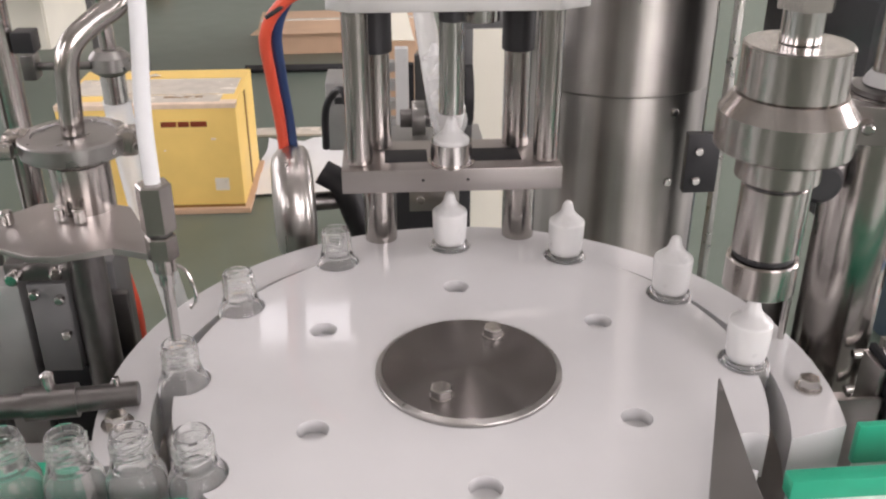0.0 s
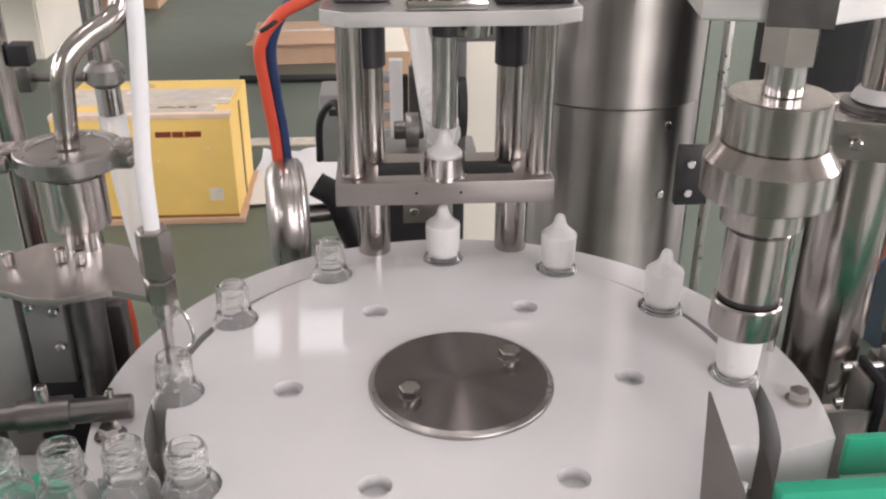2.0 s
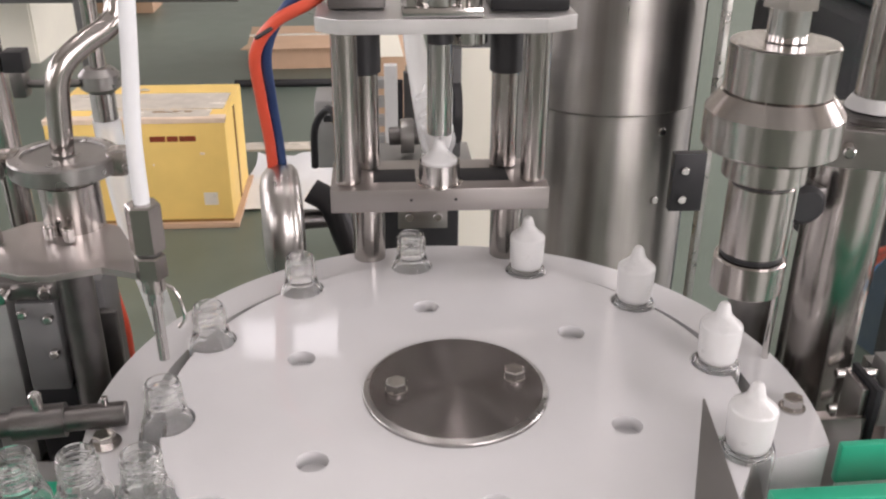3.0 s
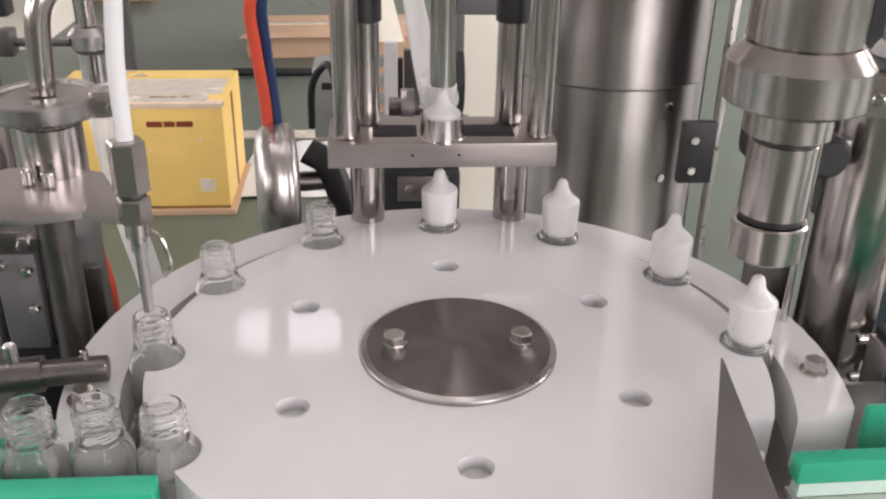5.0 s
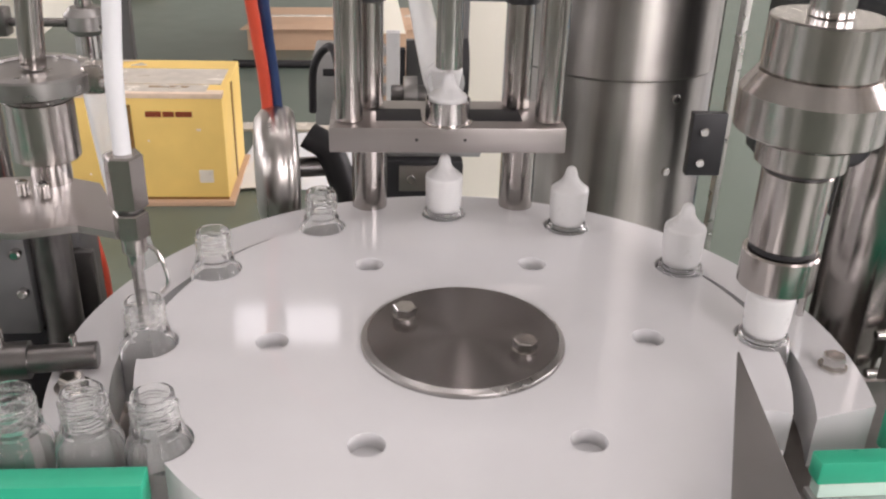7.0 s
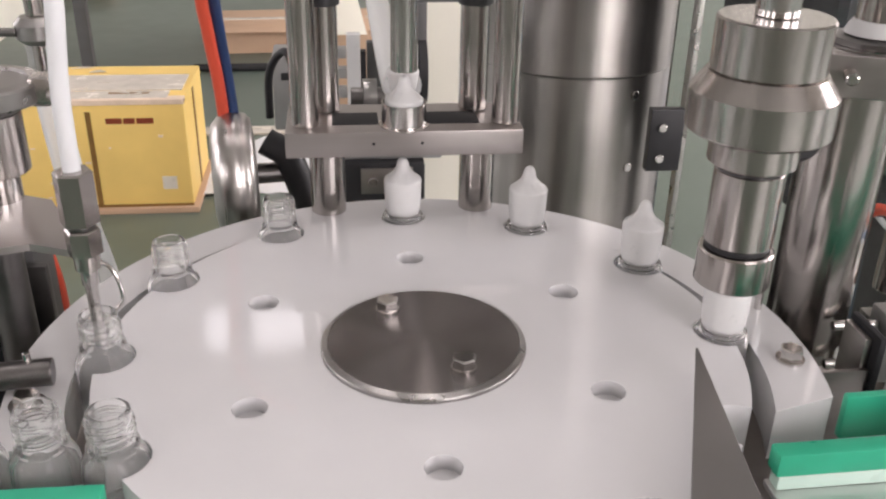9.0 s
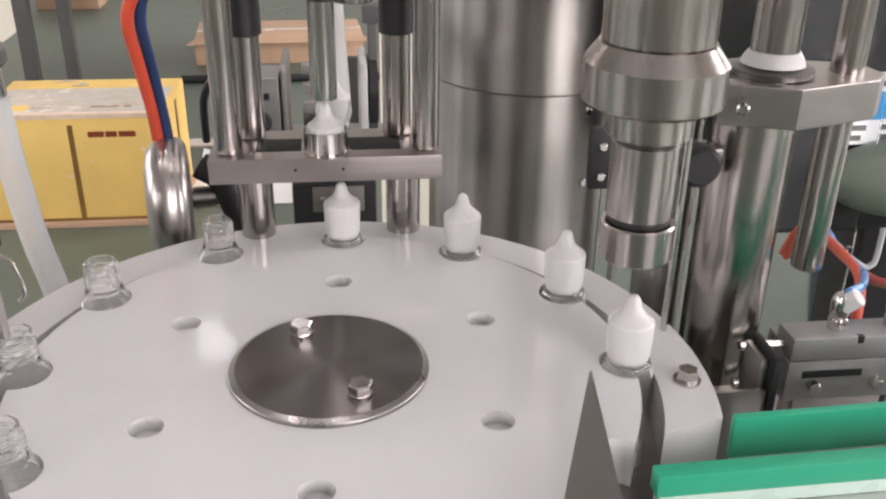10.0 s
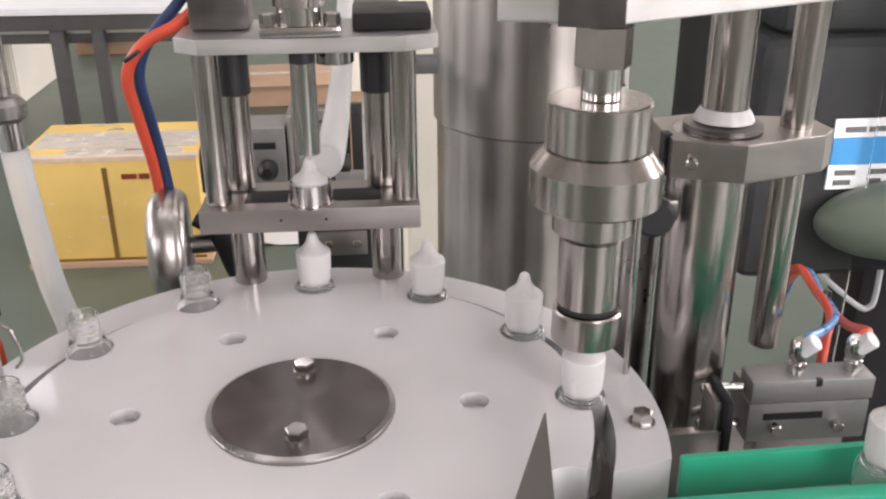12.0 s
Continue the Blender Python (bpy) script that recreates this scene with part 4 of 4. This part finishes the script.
def filler_lift():
    """Nozzle, connector and arm plate, which rise and sink together."""
    f = thing("filling_nozzle", "steel filling nozzle with hexagon connector on an arm plate", "filling nozzle", pose(NEEDLE[0], NEEDLE[1], TOP))
    part("needle", lathe([(0.0022, 0.026), (0.0030, 0.026), (0.0030, 0.060), (0.0042, 0.062), (0.0042, 0.070), (0.0022, 0.070), (0.0022, 0.026)], 24), CHROME, f)
    part("lower_collar", rod(0.0062, 0.0702, 0.079, 24), STEEL, f)
    part("connector", hexagon(0.0150, 0.0792, 0.0925), STEEL, f)
    part("connector_neck", rod(0.0068, 0.0926, 0.0955, 24), DARK_STEEL, f)
    part("upper_connector", hexagon(0.0165, 0.0957, 0.1225), STEEL, f)
    tube = [(0, 0, 0.1226), (0.0005, 0.001, 0.16), (0.0035, 0.004, 0.20), (0.006, 0.008, 0.25), (0.004, 0.012, 0.32)]
    part("tube", sweep(tube, 0.0043, 16), TUBEW, f, "milky plastic filling tube")
    out = [(-0.004, 0.010), (-0.0145, 0.030), (-0.035, 0.072), (-0.062, 0.084), (-0.092, 0.080), (-0.115, 0.055), (-0.115, 0.030), (-0.075, 0.008), (-0.058, 0.006), (-0.032, 0.016), (-0.010, 0.006)]
    pl = part("arm_plate", prism(out, 0.0735, 0.0775, 0.0006), STEEL_FLAT, f)
    for x, y in ((-0.0585, 0.0500), (-0.0705, 0.0535), (-0.100, 0.05)):
        part("plate_screw", rod(0.0034, 0.0776, 0.0865, 16, 0.0008, pose(x, y, 0)), CHROME, pl)
    lid = part("plate_clip", sweep([(-0.010, 0.006, 0.076), (0.000, 0.004, 0.074), (0.010, 0.003, 0.068), (0.014, 0.002, 0.052), (0.010, 0.002, 0.045)], 0.0011, 10), CHROME, f)
    return f


nozzle = filler_lift()


def filler_column():
    f = thing("dosing_cylinder", "stainless dosing cylinder with clamp flange and bent pipe", "dosing cylinder", pose(-0.2295, 0.075, TOP - 0.003))
    z0 = BELT - TOP - 0.031
    part("foot_post", rod(0.0112, z0 + 0.003, 0.060, 32, 0.001, pose(-0.007, 0, 0)), DARK_STEEL, f)
    part("piston_rod", rod(0.011, 0.0602, 0.0788, 24), CHROME, f)
    part("barrel", rod(0.0178, 0.079, 0.1135, 48, 0.001), STEEL, f)
    fl = part("clamp_flange", lathe([(0, 0.1137), (0.0185, 0.1137), (0.0200, 0.1170), (0.0300, 0.1190), (0.0315, 0.1202), (0.0315, 0.1290), (0.0307, 0.1300), (0.0240, 0.1306), (0.0238, 0.1290), (0, 0.1290)], 64), DARK_MID, f, smooth=25)
    part("clamp_lug", box(0.026, 0.038, -0.008, 0.008, 0.117, 0.133, 0.003), STEEL, fl)
    part("clamp_lug", box(-0.040, -0.026, -0.007, 0.007, 0.118, 0.132, 0.003), STEEL, fl)
    part("clamp_bolt", rod(0.0028, -0.014, 0.014, 14, 0.0005, pose(0.035, 0, 0.125, 90, 0, 20)), CHROME, fl)
    part("clamp_bolt", rod(0.0032, -0.016, 0.016, 14, 0.0005, pose(-0.038, 0, 0.125, 90, 0, -20)), CHROME, fl)
    part("wing_nut", box(-0.048, -0.030, -0.020, -0.012, 0.120, 0.130, 0.003), CHROME, fl)
    part("bent_pipe", sweep([(0, 0, 0.1301), (0.002, 0, 0.155), (0.0045, 0.0, 0.174), (0.010, 0.003, 0.185), (0.021, 0.012, 0.194), (0.031, 0.020, 0.200), (0.036, 0.026, 0.210), (0.037, 0.028, 0.24), (0.037, 0.028, 0.30)], 0.0068, 24, 6), STEEL, f)
    return f


filler_column()


def return_pipe():
    p = thing("drain_pipe", "thin steel pipe with small clamp and clear hose", "pipe", pose(-0.322, 0.48, FLOOR))
    z = 1.046 - FLOOR
    part("pipe", rod(0.0080, z + 0.027, z + 0.45, 28), STEEL, p)
    part("small_flange", lathe([(0, z + 0.002), (0.014, z + 0.002), (0.0200, z + 0.007), (0.0200, z + 0.020), (0.014, z + 0.0265), (0, z + 0.0265)], 36), DARK_MID, p)
    part("spigot", rod(0.0125, z - 0.034, z + 0.0015, 28), CHROME, p)
    part("clamp_rod", rod(0.0042, -0.050, 0.015, 12, 0.0005, pose(-0.030, -0.012, z + 0.014, 0, 90, 0)), DARK_STEEL, p)
    part("clamp_wing", box(-0.080, -0.066, -0.024, -0.004, z + 0.002, z + 0.028, 0.003), DARK_STEEL, p)
    part("clear_hose", sweep([(0, 0, z - 0.028), (0.002, 0, z - 0.07), (0.006, 0, z - 0.12), (0.014, -0.004, z - 0.18), (0.030, -0.008, z - 0.26), (0.044, -0.010, z - 0.40), (0.046, -0.010, 0.01)], 0.0140, 18), HOSE_CLEAR, p, "cloudy clear plastic hose")


return_pipe()


def side_rod_clamp():
    c = thing("sensor_arm", "short steel rod held in a cross clamp", "sensor arm", pose(-0.2365, -0.0175, TOP, 0, 0, 7))
    part("rod", join(None, rod(0.0072, -0.075, 0.047, 28), along("x")), DARK_STEEL, c, "", pose(0, 0, 0.0005))
    part("clamp", join(None, lathe([(0.0073, -0.014), (0.0098, -0.014), (0.0098, 0.014), (0.0073, 0.014)], 28), along("x")), DARK_STEEL, c, "", pose(0, 0, 0.0005))
    part("thumb_screw", rod(0.0035, 0.009, 0.020, 16, 0.001), CHROME, c)
    part("rod_pin", rod(0.002, 0.006, 0.013, 12, 0.0005, pose(0.036, 0, 0)), CHROME, c)
    part("post", rod(0.006, BELT - TOP - 0.031, -0.008, 20, m=pose(-0.03, 0.004, 0)), DARK_STEEL, c)
    part("hook", sweep([(-0.055, 0, 0.0), (-0.046, -0.010, -0.012), (-0.040, -0.012, -0.03), (-0.05, -0.012, -0.045)], 0.003, 12), DARK_STEEL, c)


side_rod_clamp()


def left_gearbox():
    g = thing("side_actuator", "dark steel actuator block with bolted plates", "actuator", pose(-0.285, 0.08, TOP))
    z0 = BELT - TOP - 0.031
    part("front_box", box(0.0105, 0.0355, -0.012, 0.025, -0.036, 0.030, 0.002), MATTE_GREY, g)
    part("pedestal", box(0.0085, 0.0375, -0.006, 0.024, z0, -0.0362, 0.001), BLACK_PAINT, g)
    part("side_housing", box(-0.045, 0.0025, -0.004, 0.025, z0, 0.026, 0.003), GREY_BLOCK, g, "paler grey housing")
    part("housing_window", box(-0.040, -0.018, -0.0052, -0.0035, -0.020, 0.014, 0.0005), BLACK_PAINT, g, "dark recessed window")
    part("rear_box", box(0.024, 0.051, 0.035, 0.072, z0, 0.021, 0.002), MATTE_GREY, g)
    part("bridge", box(-0.040, 0.060, 0.027, 0.034, z0, 0.000, 0.002), DARK_STEEL, g)
    for x, y, z in ((0.031, -0.012, 0.020), (0.031, -0.012, -0.006), (0.016, -0.012, 0.024), (0.029, 0.035, 0.012), (0.030, 0.035, -0.02), (0.031, 0.035, -0.055)):
        part("casing_screw", rod(0.0032, 0, 0.006, 14, 0.001, pose(x, y, z, 90, 0, 0)), CHROME, g)
    cl = part("link_clamp", box(-0.002, 0.040, -0.010, 0.012, 0.0302, 0.044, 0.003), DARK_STEEL, g)
    part("clamp_bolt", rod(0.0045, 0, 0.010, 16, 0.001, pose(0.006, -0.010, 0.037, 90, 0, 0)), CHROME, cl)
    part("clamp_bolt", rod(0.0040, 0, 0.008, 16, 0.001, pose(0.030, -0.010, 0.038, 90, 0, 20)), CHROME, cl)
    part("guide_pin", rod(0.0045, 0.0442, 0.050, 18, m=pose(0.012, 0.0, 0)), CHROME, g)


left_gearbox()
cable("red_air_hose", [(-0.2455, 0.165, 0.998), (-0.2425, 0.163, 0.983), (-0.2385, 0.161, 0.960), (-0.2378, 0.160, 0.935), (-0.239, 0.158, 0.90)], 0.0048, RED, "short red air hose beside the post")
stand = part("support_post", rod(0.0095, FLOOR, 1.40, 32, m=pose(-0.3155, 0.21, 0)), STEEL)
tagged(stand, "tall thin steel support post with a black stop", "post")
part("stop_block", box(-0.3058, -0.291, 0.204, 0.22, 1.141, 1.156, 0.001), BLACK, stand, "black stop block")
stand = part("support_post", rod(0.010, FLOOR, 1.40, 32, m=pose(-0.350, 0.19, 0)), DARK_STEEL)
tagged(stand, "tall thin steel support post", "post")


# ---- bottles and caps ----
def bottle():
    b = thing("bottle", "clear plastic dropper bottle with threaded neck", "bottle", group="bottles on the machine")
    z = BELT - TOP
    R = 0.0153
    prof = [(0, z + 0.0005), (R - 0.002, z + 0.0005), (R, z + 0.003), (R, -0.006), (0.0150, -0.001), (0.0135, 0.0025), (0.0108, 0.0052), (0.0104, 0.006),
            (0.0118, 0.0066), (0.0118, 0.0082), (0.0098, 0.0088), (0.0096, 0.0255), (0.0089, 0.0262), (0.0078, 0.0262),
            (0.0078, 0.009), (0.0085, 0.005), (0.0125, 0.0005), (R - 0.0013, -0.006), (R - 0.0013, z + 0.004), (0, z + 0.003)]
    part("body", lathe(prof, 40), CLEAR, b, smooth=40)
    turns, pts = 3.2, []
    for i in range(49):
        a = 2 * math.pi * turns * i / 48
        pts.append((0.0099 * math.cos(a), 0.0099 * math.sin(a), 0.0115 + 0.0115 * i / 48))
    part("thread", sweep(pts, 0.0011, 6, 1), CLEAR, b)
    return b


def cap():
    c = thing("cap", "white pointed screw cap", "cap", group="white caps")
    prof = [(0.0096, 0.0), (0.0106, 0.0), (0.0114, 0.0012), (0.0121, 0.0042), (0.0126, 0.012), (0.0129, 0.0236), (0.0126, 0.0248), (0.0118, 0.0256), (0.0084, 0.0284), (0.0060, 0.0308), (0.0046, 0.0334), (0.0039, 0.0368), (0.0030, 0.0390), (0.0016, 0.0401), (0, 0.0404)]
    bm = lathe(prof, 48)
    part("shell", bm, CAPW, c, smooth=50)
    part("band", lathe([(0.0107, -0.0030), (0.0126, -0.0030), (0.0126, -0.0005), (0.0107, -0.0005), (0.0107, -0.0030)], 40), CLEAR, c, "clear tamper band")
    return c


# ---- motion ----
STEPS = (0.115, 2.545, 5.00, 7.43, 9.86)
TURN_TIME = 0.66
CAP_Z = 1.0035


def ease(u):
    u = min(1.0, max(0.0, u))
    return u * u * (3 - 2 * u)


def index(t):
    """How many stations the dial has turned since the start."""
    return sum(ease((t - s) / TURN_TIME) for s in STEPS)


def feed(t):
    """How many places the waiting bottles have moved up; the conveyor follows the dial a little late."""
    return sum(ease((t - s - 0.20) / 0.62) for s in STEPS)


def ramp_rows(points, t):
    """Eased value at t through (seconds, value) pairs."""
    if t <= points[0][0]:
        return points[0][1]
    for (a, u), (b, v) in zip(points, points[1:]):
        if t <= b:
            return u + (v - u) * ease((t - a) / (b - a))
    return points[-1][1]


GRID = [i / 10 for i in range(121)]
CYCLES = (-2.28,) + STEPS + (12.29,)


def bottle_place(n, t):
    """Where the bottle n pockets past the infeed is at t; negative ones wait on the conveyor."""
    k = n + index(t)
    late = n + feed(t)
    j = 7 - n
    if 0 <= j < len(STEPS) and t >= STEPS[j] + TURN_TIME:      # out on the conveyor
        u = t - STEPS[j] - TURN_TIME
        return 0.1446 + 0.105 * u + 0.0145 * ease(u / 0.25), LINE
    if late >= 0:
        a = radians(210 - 30 * max(0.0, k))
        return STATION * math.cos(a), STATION * math.sin(a)
    x = STATION * math.cos(radians(210)) + 0.0312 * late
    return x, LINE + (STATION * math.sin(radians(210)) - LINE) * max(0, 1 + late)


def cap_queue(q):
    """The place of the cap that is q-th in the feed: 0 waits under the plunger, the others in the hose."""
    first = Vector((PLUNGE[0], PLUNGE[1], CAP_Z + 0.0565))
    path = smooth_path(CHUTE, 8)
    k = min(len(path) - 1.001, 1 + 5.5 * max(0.0, q - 1))
    i = int(k)
    lift = Vector((0, 0, 0.013))
    p = path[i].lerp(path[i + 1], k - i) - lift
    return first.lerp(path[1] - lift, q) if q < 1 else p


def motions():
    walk(dial, [(t, pose(0, 0, TOP, 0, 0, -30 * index(t))) for t in GRID])
    # filler: down in the dwell, up before the dial turns
    lift = []
    for s in CYCLES:
        lift += [(s - 0.41, -0.016), (s - 0.085, 0.003), (s + 0.715, 0.003), (s + 0.955, -0.021)]
    lift.sort()
    walk(nozzle, [(t, pose(NEEDLE[0], NEEDLE[1], TOP + ramp_rows(lift, t))) for t in GRID])
    # capping head
    drop = []
    for s in CYCLES:
        drop += [(s - 0.52, 1.0325), (s + 0.22, 1.0650), (s + 0.53, 1.0650), (s + 1.28, 1.0325)]
    drop.sort()
    walk(head, [(t, pose(STATION, 0, ramp_rows(drop, t))) for t in GRID])
    # plunger
    push = []
    for s in CYCLES:
        push += [(s + 0.715, 0.0), (s + 0.855, -0.070), (s + 1.155, -0.070), (s + 1.335, 0.0)]
    push.sort()
    walk(press, [(t, pose(PLUNGE[0], PLUNGE[1], TOP + ramp_rows(push, t))) for t in GRID])
    for n, ob in BOTTLES.items():
        walk(ob, [(t, pose(*bottle_place(n, t), TOP, 0, 0, 35 * n + 30)) for t in GRID])
    for n, ob in CAPS.items():
        meet = CYCLES[4 - n] if n < 4 else -9       # the turn that brings this bottle to the placer
        rows = []
        for t in GRID:
            x, y = bottle_place(n, t)
            z = CAP_Z
            if n < 4 and t < meet + 0.875:
                down = ease((t - meet - 0.715) / 0.14)
                place = cap_queue(max(0.0, 3 - n - sum(ease((t - c - 1.185) / 0.25) for c in STEPS)))
                x, y = place.x + (x - place.x) * down, place.y + (y - place.y) * down
                z = place.z + (CAP_Z - place.z) * down
            rows.append((t, pose(x, y, z, 0, 0, 35 * n)))
        walk(ob, rows)


first_bottle, first_cap = bottle(), cap()
BOTTLES = {n: first_bottle if n == 7 else copy_thing(first_bottle, Matrix()) for n in range(7, -10, -1)}
CAPS = {n: first_cap if n == 7 else copy_thing(first_cap, Matrix()) for n in range(7, -3, -1)}
motions()
